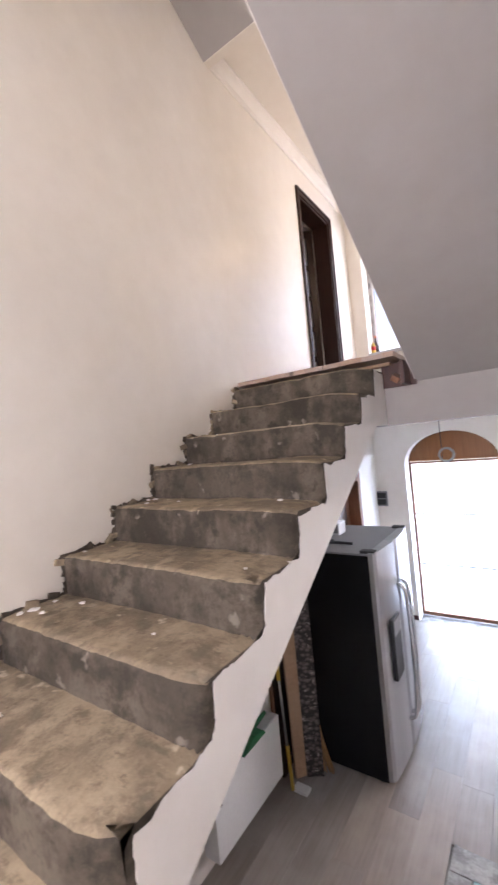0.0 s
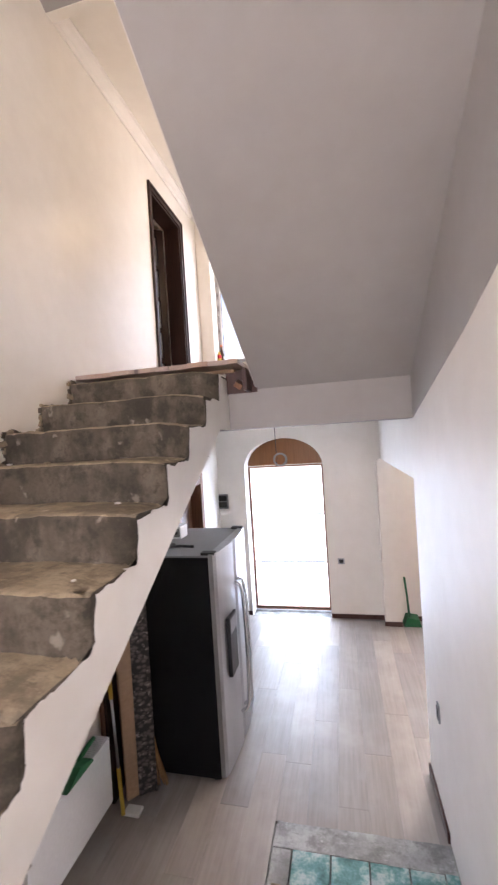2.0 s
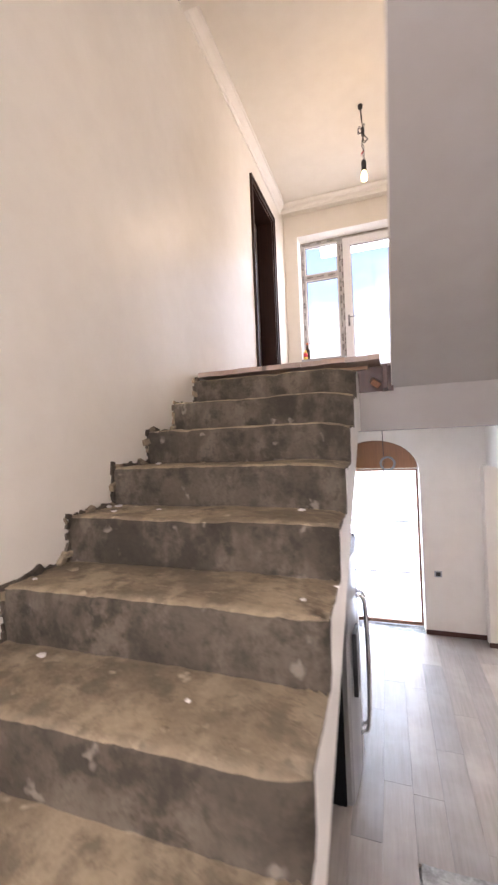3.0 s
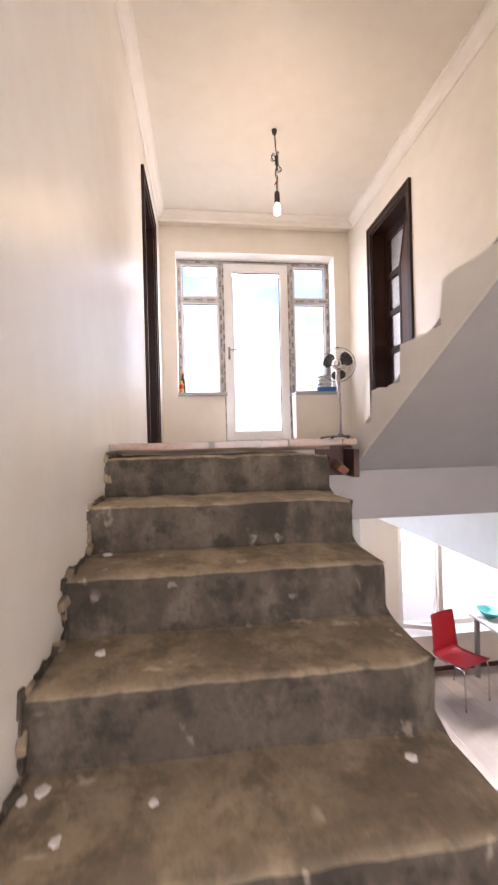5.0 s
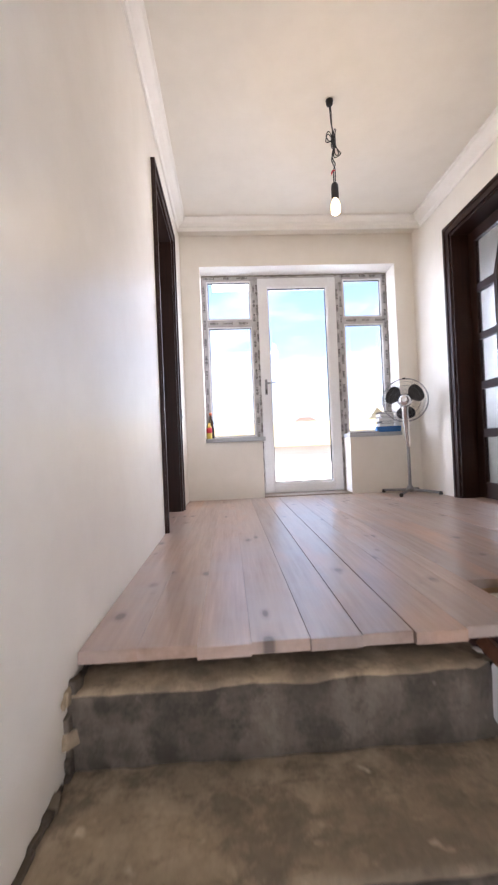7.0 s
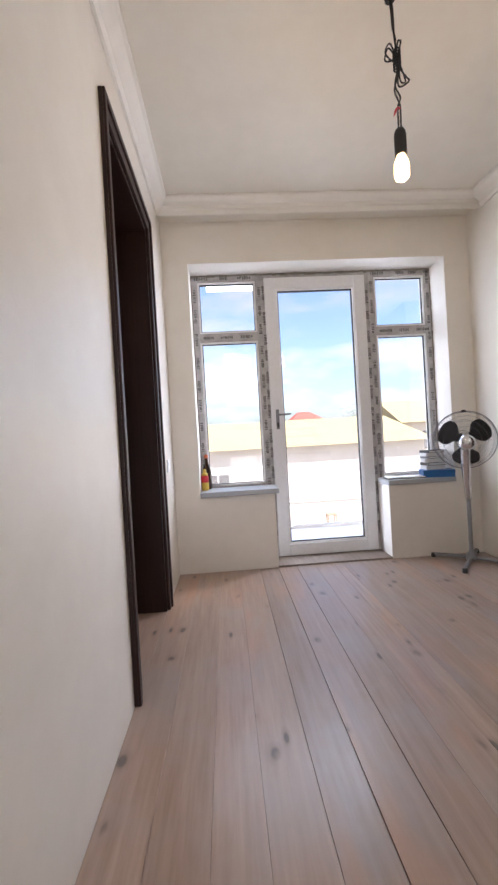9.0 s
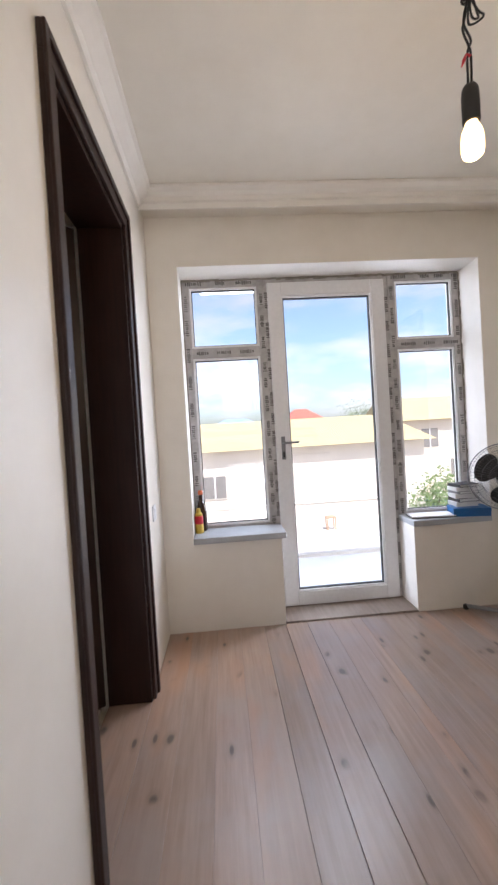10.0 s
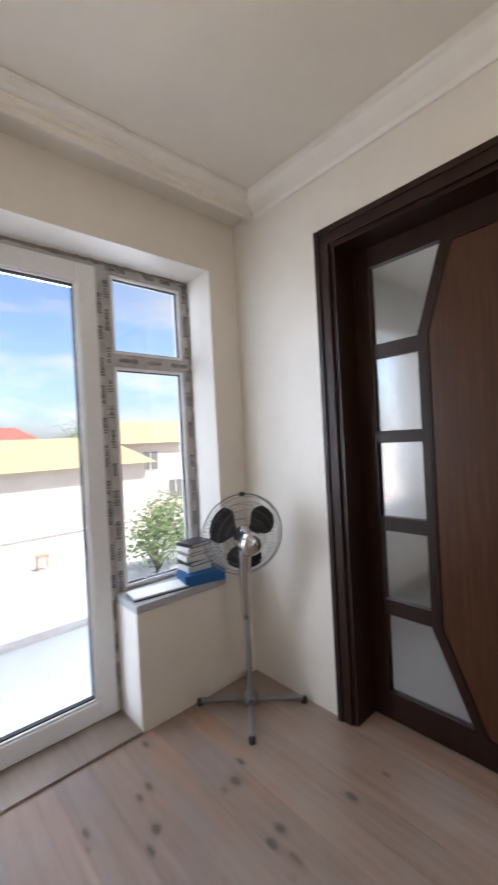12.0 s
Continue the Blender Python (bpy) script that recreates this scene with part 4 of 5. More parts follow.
# ---- upper hall: things ----
lamp = thing("pendant_lamp", (-0.532, 4.17, ZC), "bare glowing bulb on a knotted black cable from the ceiling", "lamp")
bm = bmesh.new()
lathe(bm, [(0.004, -0.03), (0.02, -0.028), (0.022, -0.01), (0.024, 0.0)], (-0.532, 4.17, ZC), 14)
part("ceiling_hook", bm, M_CABLE, lamp)
cx, cy = -0.532, 4.17
bm = bmesh.new()
tube(bm, curve_pts([(cx - 0.006, cy, ZC - 0.01), (cx, cy, 4.32), (cx + 0.004, cy, 4.24), (cx + 0.012, cy, 4.20), (cx + 0.010, cy + 0.005, 4.13), (cx + 0.014, cy, 4.08), (cx + 0.004, cy, 4.04), (cx + 0.003, cy, 4.01), (cx + 0.02, cy, 3.97), (cx + 0.008, cy, 3.935), (cx + 0.006, cy, 3.845)], 6), 0.0032, 6)
tube(bm, curve_pts([(cx + 0.002, cy + 0.004, ZC - 0.01), (cx + 0.008, cy, 4.31), (cx + 0.010, cy + 0.003, 4.21), (cx + 0.018, cy + 0.006, 4.14), (cx + 0.012, cy + 0.005, 4.05), (cx - 0.002, cy, 4.0), (cx + 0.01, cy - 0.003, 3.955), (cx + 0.018, cy, 3.93), (cx + 0.016, cy, 3.845)], 6), 0.0032, 6)
for loop in ([(0.012, 4.14), (-0.02, 4.16), (-0.034, 4.12), (-0.02, 4.105), (0.014, 4.135)], [(0.012, 4.145), (-0.015, 4.175), (-0.03, 4.15), (-0.01, 4.11), (0.014, 4.13)],
             [(0.014, 4.12), (0.03, 4.18), (0.033, 4.20), (0.022, 4.19), (0.012, 4.13)],
             [(0.016, 4.09), (0.05, 4.06), (0.055, 4.03), (0.03, 4.015), (0.012, 4.02), (0.018, 4.10)], [(0.02, 4.10), (0.042, 4.05), (0.04, 4.025), (0.02, 4.03), (0.016, 4.10)]):
    tube(bm, curve_pts([(cx + u, cy + 0.008 * math.sin(9 * v * 10), v) for u, v in loop], 6), 0.003, 6)
for i in range(7):
    z = 4.145 - i * 0.011
    tube(bm, [(cx + 0.014 + 0.013 * math.cos(a), cy + 0.013 * math.sin(a), z + 0.002 * a) for a in [k * math.pi / 6 for k in range(12)]], 0.0032, 5, closed=True)
part("cable", bm, M_CABLE, lamp, "black knotted two-core cable")
bm = bmesh.new()
tube(bm, [(cx + 0.004, cy, 3.93), (cx - 0.004, cy - 0.002, 3.915), (cx - 0.012, cy - 0.002, 3.895)], [0.004, 0.005, 0.001], 6)
tube(bm, [(cx + 0.004, cy, 3.93), (cx + 0.02, cy, 3.928)], [0.005, 0.003], 6)
part("tie", bm, M_REDC, lamp, "red tape tie")
bm = bmesh.new()
lathe(bm, [(0.006, 0.10), (0.016, 0.098), (0.021, 0.088), (0.023, 0.07), (0.023, 0.0), (0.02, -0.002)], (cx + 0.010, cy, 3.748), 20)
part("socket", bm, M_CABLE, lamp, "black bulb socket")
bm = bmesh.new()
lathe(bm, [(0.015, 0.0), (0.019, -0.012), (0.026, -0.026), (0.029, -0.045), (0.029, -0.078), (0.026, -0.09), (0.016, -0.098), (0.004, -0.10)], (cx + 0.010, cy, 3.747), 20)
part("bulb", bm, M_BULB, lamp, "glowing warm bulb")

# pedestal fan, seen from behind
FX, FYc = 0.455, 5.44
fan = thing("pedestal_fan", (FX, FYc, ZF), "grey and chrome pedestal fan with dark blades on a cross foot", "fan")
for dx, dy in ((-0.185, 0.19), (0.20, -0.185), (-0.175, -0.20), (0.165, 0.20)):
    bm = bmesh.new()
    tube(bm, [(FX + dx * 0.06, FYc + dy * 0.06, ZF + 0.035), (FX + dx * 0.5, FYc + dy * 0.5, ZF + 0.032), (FX + dx, FYc + dy, ZF + 0.022)], 0.013, 8)
    f = part("foot", bm, M_GREYP, fan)
    bm = bmesh.new()
    lathe(bm, [(0.014, 0.0), (0.017, 0.004), (0.017, 0.024), (0.012, 0.032)], (FX + dx, FYc + dy, ZF), 12)
    part("end_cap", bm, M_BLACKP, f)
bm = bmesh.new()
lathe(bm, [(0.035, 0.02), (0.038, 0.05), (0.022, 0.075), (0.016, 0.08), (0.0145, 0.10), (0.0145, 0.48)], (FX, FYc, ZF), 16)
part("pole", bm, M_GREYP, fan)
head = Vector((0.425, 5.40, 2.575))
bm = bmesh.new()
tube(bm, [(FX, FYc, ZF + 0.45), (FX - 0.004, FYc - 0.005, ZF + 0.50), (FX - 0.015, FYc - 0.015, ZF + 0.60), (FX - 0.03, FYc - 0.04, ZF + 0.72), (FX - 0.045, FYc - 0.07, ZF + 0.82), (FX - 0.05, FYc - 0.09, ZF + 0.88)],
     [0.018, 0.025, 0.026, 0.032, 0.034, 0.026], 14)
part("neck", bm, M_CHROME, fan, "chrome neck with switches")
axis = Matrix.Translation(head) @ Vector((0.42, 0.88, 0.10)).to_track_quat("Z", "Y").to_matrix().to_4x4()
bm = bmesh.new()
lathe(bm, [(0.012, -0.19), (0.036, -0.185), (0.052, -0.165), (0.058, -0.13), (0.056, -0.09), (0.064, -0.07), (0.064, -0.045), (0.05, -0.035)], n=24, m=axis)
part("motor", bm, M_CHROME, fan, "chrome motor housing")
blades = []
for k in range(3):
    bm = bmesh.new()
    a0 = k * 2 * math.pi / 3 + 0.5
    grid = []
    for i in range(9):
        r = 0.035 + 0.145 * i / 8
        half = 0.28 + 0.42 * math.sin(math.pi * min(1, i / 8 * 0.85))
        row = []
        for j in range(7):
            s = j / 6 * 2 - 1
            rr_ = r * (1 - 0.05 * s * s * (i / 8))
            row.append(bm.verts.new(axis @ Vector((rr_ * math.cos(a0 + s * half), rr_ * math.sin(a0 + s * half), 0.022 * s - 0.004))))
        grid.append(row)
    for a, b in zip(grid, grid[1:]):
        for j in range(6):
            bm.faces.new((a[j], a[j + 1], b[j + 1], b[j])).smooth = True
    bmesh.ops.solidify(bm, geom=bm.faces[:], thickness=0.003)
    part("blade", bm, M_BLACKP, fan, "dark plastic blade")
bm = bmesh.new()
for r, h, w in ((0.205, 0.0, 0.0035), (0.198, -0.028, 0.0012), (0.175, -0.045, 0.0012), (0.14, -0.055, 0.0012), (0.10, -0.06, 0.0012), (0.198, 0.028, 0.0012), (0.14, 0.055, 0.0012), (0.06, 0.065, 0.002)):
    tube(bm, [axis @ Vector((r * math.cos(a), r * math.sin(a), h)) for a in [i * math.pi / 24 for i in range(48)]], w, 5, closed=True)
for s in (-1, 1):
    for i in range(60):
        a = i * math.pi / 30
        tube(bm, [axis @ Vector((r * math.cos(a), r * math.sin(a), s * h)) for r, h in ((0.205, 0.0), (0.198, 0.028), (0.17, 0.047), (0.10, 0.06), (0.058, 0.064))], 0.0008, 3)
part("guard", bm, M_GREYP, fan, "thin wire guard")
bm = bmesh.new()
box(bm, -0.014, 0.014, 0.196, 0.214, -0.01, 0.012, bevel=0.003, m=axis)
part("clip", bm, M_BLACKP, fan)

# on the sills
bottle = thing("bottle", (-1.437, 5.84, 2.29), "dark brown glass bottle on the window sill", "bottle")
bm = bmesh.new()
lathe(bm, [(0.030, 0), (0.036, 0.006), (0.036, 0.13), (0.030, 0.17), (0.016, 0.205), (0.014, 0.24), (0.016, 0.245), (0.012, 0.25)], (-1.437, 5.84, 2.29), 20)
part("body", bm, M_BROWNG, bottle)
bm = bmesh.new()
lathe(bm, [(0.016, 0.0), (0.017, 0.02), (0.012, 0.03)], (-1.437, 5.84, 2.535), 14)
part("cap", bm, M_ORANGE, bottle, "orange cap")
jar = thing("can", (-1.452, 5.775, 2.29), "yellow and red spray can on the window sill", "can")
bm = bmesh.new()
lathe(bm, [(0.026, 0), (0.028, 0.004), (0.028, 0.06), (0.028, 0.065)], (-1.452, 5.775, 2.29), 18)
part("body", bm, M_LABEL, jar, "yellow label")
bm = bmesh.new()
lathe(bm, [(0.0285, 0.062), (0.0285, 0.11), (0.026, 0.115)], (-1.452, 5.775, 2.29), 18)
part("band", bm, M_REDC, jar, "red band")
bm = bmesh.new()
lathe(bm, [(0.026, 0.115), (0.024, 0.13), (0.014, 0.135), (0.013, 0.16), (0.006, 0.165)], (-1.452, 5.775, 2.29), 18)
part("cap", bm, M_LABEL, jar)

def book(name, x, y, z, w, d, h, turn, cover, label, cat, group):
    b = thing(name, (x, y, z), label, cat, group)
    m = pose(x, y, z, 0, 0, turn)
    bm = bmesh.new()
    box(bm, -w / 2, w / 2, -d / 2, d / 2, 0, 0.003, m=m)
    box(bm, -w / 2, w / 2, -d / 2, d / 2, h - 0.003, h, m=m)
    box(bm, -w / 2, -w / 2 + 0.003, -d / 2, d / 2, 0.003, h - 0.003, m=m)
    part("cover", bm, cover, b)
    bm = bmesh.new()
    box(bm, -w / 2 + 0.004, w / 2 - 0.005, -d / 2 + 0.004, d / 2 - 0.004, 0.0032, h - 0.0032, m=m)
    part("pages", bm, M_PAPER, b, "white page edges")
    return b


bx = thing("blue_box", (0.375, 5.715, 2.29), "flat blue cardboard box on the sill behind the fan", "box")
bm = bmesh.new()
box(bm, -0.115, 0.115, -0.075, 0.075, 0, 0.045, bevel=0.003, m=pose(0.375, 5.715, 2.2905, 0, 0, -14))
part("tray", bm, M_BLUE, bx)
bm = bmesh.new()
box(bm, -0.117, 0.117, -0.077, 0.077, 0.03, 0.056, bevel=0.003, m=pose(0.375, 5.715, 2.2905, 0, 0, -14))
part("lid", bm, M_BLUE, bx)
z = 2.3475
for i, (h, mat, tn, lab) in enumerate(((0.03, M_PAPER, -4, "white"), (0.024, M_BLACKP, 3, "black"), (0.03, M_PAPER, -9, "white"), (0.018, M_GREYP, 5, "grey"), (0.026, M_PAPER, -2, "white"), (0.02, M_BLACKP, 8, "black"))):
    book("book", 0.37 + 0.006 * (i % 2), 5.765, z, 0.15, 0.125, h, tn, mat, lab + " covered book in a stack on the sill", "book", "stack of books on the sill")
    z += h + 0.0005
tray = thing("paper_pad", (0.13, 5.75, 2.29), "white paper pad with a dark backing on the sill", "pad")
bm = bmesh.new()
box(bm, -0.15, 0.14, -0.072, 0.06, 0, 0.006, m=pose(0.13, 5.75, 2.2905, 0, 0, -8))
part("backing", bm, M_BLACKP, tray)
bm = bmesh.new()
box(bm, -0.147, 0.137, -0.07, 0.058, 0.006, 0.014, m=pose(0.13, 5.75, 2.2905, 0, 0, -8))
part("paper", bm, M_PAPER, tray)


def wall_plate(name, m, w, h, label, cat, plate, rocker=None, holes=0):
    t = thing(name, m.translation, label, cat)
    bm = bmesh.new()
    box(bm, -w / 2, w / 2, -0.010, 0.0, -h / 2, h / 2, bevel=0.003, m=m)
    part("plate", bm, plate, t)
    bm = bmesh.new()
    if rocker:
        box(bm, -w * 0.3, w * 0.3, -0.014, -0.008, -h * 0.32, h * 0.32, bevel=0.002, m=m)
        part("rocker", bm, rocker, t)
    return t


wall_plate("light_switch", pose(XR - 0.0005, 3.80, 2.53, 0, 0, -90), 0.08, 0.08, "white light switch on the cream wall", "switch", M_WHITEP, M_WHITEP)
wall_plate("light_switch", pose(XL + 0.0005, 5.347, 2.519, 0, 0, 90), 0.075, 0.085, "white light switch beside the dark door", "switch", M_WHITEP, M_WHITEP)
wall_plate("wall_socket", pose(0.109, YLOW - 0.0005, -0.515), 0.085, 0.075, "grey metal wall socket low on the hall wall", "socket", M_STEEL, M_BLACKP)
wall_plate("cable_box", pose(XRL - 0.0005, 2.69, -0.57, 0, 0, -90), 0.05, 0.11, "small dark open switch box in the stairwell wall", "switch", M_GREYP, M_BLACKP)

# ---- ground floor hall ----
ad = thing("door_4", (ARCH_X, 5.70, ZG), "arched doorway closed with white translucent film on a thin wooden frame", "door", kind="structure")
bm = bmesh.new()
inner = [(ARCH_X + (ARCH_A - 0.001) * math.cos(math.pi * i / 32), ARCH_Z + 0.02 + (ARCH_B - 0.021) * math.sin(math.pi * i / 32)) for i in range(33)]
prism(bm, inner, "y", 5.702, 5.72)
part("arch_board", bm, M_ARCHBOARD, ad, "glossy brown board filling the arch")
bm = bmesh.new()
tube(bm, [(u, 5.698, v) for u, v in inner], 0.012, 6)
part("arch_trim", bm, M_HALLDOOR, ad)
x0, x1 = ARCH_X - ARCH_A + 0.004, ARCH_X + ARCH_A - 0.004
for dims in ((x0, x0 + 0.028, ZG + 0.003, 0.76), (x1 - 0.028, x1, ZG + 0.003, 0.76), (x0 + 0.028, x1 - 0.028, 0.735, 0.762), (x0 + 0.028, x1 - 0.028, ZG + 0.001, ZG + 0.045)):
    bm = bmesh.new()
    box(bm, dims[0], dims[1], 5.685, 5.73, dims[2], dims[3], bevel=0.003)
    part("frame_bar", bm, M_HALLDOOR, ad)
for z in (0.072, -0.59):
    bm = bmesh.new()
    box(bm, x0 + 0.028, x1 - 0.028, 5.692, 5.712, z - 0.009, z + 0.009, bevel=0.002)
    part("frame_bar", bm, M_GREYP, ad)
for za, zb in ((ZG + 0.045, -0.599), (-0.581, 0.063), (0.081, 0.735)):
    g = part("film_pane", boxes((x0 + 0.028, x1 - 0.028, 5.714, 5.716, za, zb)), M_FILM, ad, "bright white translucent film")
for (xa, za, xb, zb) in ((-0.89, 0.68, -0.49, 0.33), (-0.80, -0.10, -0.09, -0.56)):
    bm = bmesh.new()
    tube(bm, [(xa, 5.709, za), ((xa + xb) / 2, 5.709, (za + zb) / 2 + 0.01), (xb, 5.709, zb)], 0.002, 5)
    part("brace_wire", bm, M_STEEL, ad)

board = thing("fuse_box", (-1.46, YLOW, 0.31), "dark grey electrical fuse box on the white wall", "fuse box")
part("case", boxes((-1.549, -1.37, YLOW - 0.025, YLOW, 0.212, 0.412), bevel=0.005), M_GREYP, board)
for z0 in (0.234, 0.32):
    part("cover", boxes((-1.534, -1.385, YLOW - 0.033, YLOW - 0.024, z0, z0 + 0.072), bevel=0.003), M_BLACKP, board)
for nm, d in (("baseboard_hall", (-0.05, XRL - 0.067, YLOW - 0.016, YLOW, ZG, ZG + 0.055)), ("baseboard_pier", (XRL - 0.08, 0.80, 5.283, 5.299, ZG, ZG + 0.055)), ("baseboard_arch", (-1.23, -1.12, YLOW - 0.016, YLOW, ZG, ZG + 0.055)), ("baseboard_room", (0.852, 3.8, YLOW - 0.017, YLOW, ZG, ZG + 0.055)),
              ("baseboard_stair", (XRL - 0.016, XRL, 2.58, 3.09, ZG, ZG + 0.07))):
    setting(nm, boxes(d, bevel=0.004), M_BASEBOARD, "dark brown wooden baseboard", "baseboard")

hd = thing("door_5", (-1.5, 4.40, ZG), "brown wooden door with a glazed transom in the hall", "door", kind="structure")
for dims in ((4.0, 4.08, ZG, 0.945), (4.72, 4.80, ZG, 0.945), (4.08, 4.72, 0.875, 0.945), (4.08, 4.72, 0.645, 0.725)):
    bm = bmesh.new()
    box(bm, XL, -1.482, *dims, bevel=0.004)
    part("frame_bar", bm, M_HALLDOOR, hd)
lf = part("leaf", boxes((-1.66, -1.62, 4.082, 4.718, ZG + 0.01, 0.643)), M_HALLDOOR, hd)
part("raised_panel", boxes((-1.625, -1.612, 4.19, 4.61, -0.14, 0.53), bevel=0.006), M_DOORPANEL, lf)
part("raised_panel", boxes((-1.625, -1.612, 4.19, 4.61, -1.10, -0.29), bevel=0.006), M_DOORPANEL, lf)
part("transom_pane", boxes((-1.64, -1.634, 4.08, 4.72, 0.725, 0.875)), M_FROST, hd)

hl = thing("hanging_cable", (-0.37, 4.2, ZH), "thin cable hanging from the hall ceiling with a coil", "cable")
bm = bmesh.new()
tube(bm, curve_pts([(-0.40, 4.2, ZH), (-0.398, 4.2, 1.2), (-0.395, 4.2, 0.99)], 5), 0.004, 6)
tube(bm, curve_pts([(-0.39, 4.2, 0.95), (-0.40, 4.2, 0.86), (-0.40, 4.2, 0.74)], 5), 0.003, 6)
part("cable", bm, M_CABLE, hl)
bm = bmesh.new()
for i in range(5):
    tube(bm, [(-0.36 + (0.055 + 0.004 * i) * math.cos(a), 4.2 + 0.004 * i, 0.92 + (0.055 + 0.003 * i) * math.sin(a)) for a in [k * math.pi / 12 for k in range(24)]], 0.004, 6, closed=True)
part("coil", bm, M_GREYP, hl, "grey coiled cable")
hl.location.x -= 0.06

# fridge
FRZ = ZG - 0.02
fr = thing("fridge", (-1.05, 3.2, ZG), "tall steel double-door fridge with black sides", "fridge")
bm = bmesh.new()
box(bm, -1.41, -0.745, 2.77, 3.66, FRZ + 0.03, 0.312, bevel=0.006)
part("body", bm, M_BLACK, fr, "black enamelled body")
bm = bmesh.new()
box(bm, -1.41, -0.74, 2.768, 3.662, 0.3125, 0.326, bevel=0.004)
part("top_panel", bm, M_GREYP, fr, "dark grey top")
for x in (-1.36, -0.80):
    for y in (2.82, 3.60):
        bm = bmesh.new()
        lathe(bm, [(0.022, 0.0), (0.022, 0.02), (0.015, 0.032)], (x, y, FRZ), 12)
        part("foot", bm, M_BLACKP, fr)


def curved_door(y0, y1):
    bm = bmesh.new()
    n = 14
    pts = [(-0.742, y0)]
    for i in range(n + 1):
        t = i / n
        y = y0 + (y1 - y0) * t
        c = 1 - ((y - 3.215) / 0.46) ** 2
        e = min(t, 1 - t) * (y1 - y0)
        rnd = 0.012 * max(0, 1 - e / 0.012) ** 2
        pts.append((-0.70 + 0.035 * c - rnd, y))
    pts.append((-0.742, y1))
    prism(bm, pts, "z", FRZ + 0.05, 0.335)
    return bm


for y0, y1, side in ((2.768, 3.165, -1), (3.172, 3.662, 1)):
    dr = part("door", curved_door(y0, y1), M_STEEL, fr, "curved steel door")
    yh = 3.168 + side * 0.045
    bm = bmesh.new()
    tube(bm, curve_pts([(-0.665, yh, 0.02), (-0.615, yh, -0.02), (-0.600, yh, -0.20), (-0.595, yh, -0.48), (-0.600, yh, -0.80), (-0.615, yh, -0.95), (-0.665, yh, -0.99)], 6), 0.014, 10)
    part("handle", bm, M_CHROME, dr, "long curved chrome handle")
    if side < 0:
        part("dispenser", boxes((-0.705, -0.652, 2.90, 3.075, -0.60, -0.17), bevel=0.006), M_BLACKP, dr, "black water dispenser")
        part("dispenser_panel", boxes((-0.654, -0.649, 2.915, 3.06, -0.29, -0.19), bevel=0.002), M_GREYP, dr)
part("hinge_cover", boxes((-0.80, -0.70, 2.775, 2.84, 0.3265, 0.345), bevel=0.004), M_BLACKP, fr)
part("hinge_cover", boxes((-0.80, -0.70, 3.59, 3.655, 0.3265, 0.345), bevel=0.004), M_BLACKP, fr)
fr.location += Vector((-0.015, 0.006, 0.02))
rd = thing("radio", (-1.25, 3.30, 0.326), "small grey and white appliance on top of the fridge", "appliance")
part("case", boxes((-1.34, -1.15, 3.25, 3.40, 0.3265, 0.43), bevel=0.01), M_WHITEP, rd)
part("front", boxes((-1.33, -1.16, 3.244, 3.252, 0.345, 0.415), bevel=0.003), M_GREYP, rd)
part("knob", lathe(bmesh.new(), [(0.014, 0), (0.012, 0.014)], n=12, m=pose(-1.19, 3.244, 0.38, 90)), M_BLACKP, rd)
rd.location.z += 0.02
pn = thing("griddle", (-1.16, 3.0, 0.326), "flat black griddle with a handle on top of the fridge", "pan")
part("plate", boxes((-1.34, -1.12, 2.90, 3.06, 0.3265, 0.345), bevel=0.006), M_BLACKP, pn)
part("handle", tube(bmesh.new(), [(-1.12, 2.98, 0.338), (-1.04, 2.97, 0.345), (-0.93, 2.955, 0.345)], 0.011, 8), M_BLACKP, pn)
pn.location.z += 0.02

# radiator under the stairs
ra = thing("radiator", (-1.42, 2.07, ZG), "white steel panel radiator with a grille top under the stairs", "radiator")
RY0, RY1, RZ0, RZ1 = 1.69, 2.385, -1.115, -0.705
bm = bmesh.new()
box(bm, -1.376, -1.361, RY0, RY1, RZ0, RZ1, bevel=0.004)
part("front_panel", bm, M_WHITEP, ra)
part("back_panel", boxes((-1.468, -1.454, RY0, RY1, RZ0, RZ1)), M_WHITEP, ra)
for y in (RY0 - 0.003, RY1 - 0.001):
    part("side_cover", boxes((-1.468, -1.362, y, y + 0.004, RZ0 + 0.004, RZ1 + 0.002)), M_WHITEP, ra)
bm = bmesh.new()
for i in range(46):
    y = RY0 + 0.012 + (RY1 - RY0 - 0.03) * i / 45
    box(bm, -1.452, -1.378, y, y + 0.006, RZ1 - 0.012, RZ1)
part("top_grille", bm, M_WHITEP, ra)
for y, z in ((RY0 - 0.01, RZ1 - 0.03), (RY1 + 0.012, RZ1 - 0.03), (RY1 + 0.012, RZ0 + 0.03)):
    bm = bmesh.new()
    lathe(bm, [(0.012, -0.012), (0.016, -0.006), (0.016, 0.006), (0.012, 0.014)], n=12, m=pose(-1.415, y, z, 90))
    part("valve_plug", bm, M_STEEL if y < 2 else M_WHITEP, ra)
for y in (1.85, 2.3):
    part("bracket", boxes((-1.501, -1.466, y, y + 0.03, RZ0 + 0.05, RZ1 - 0.05)), M_GREYP, ra)

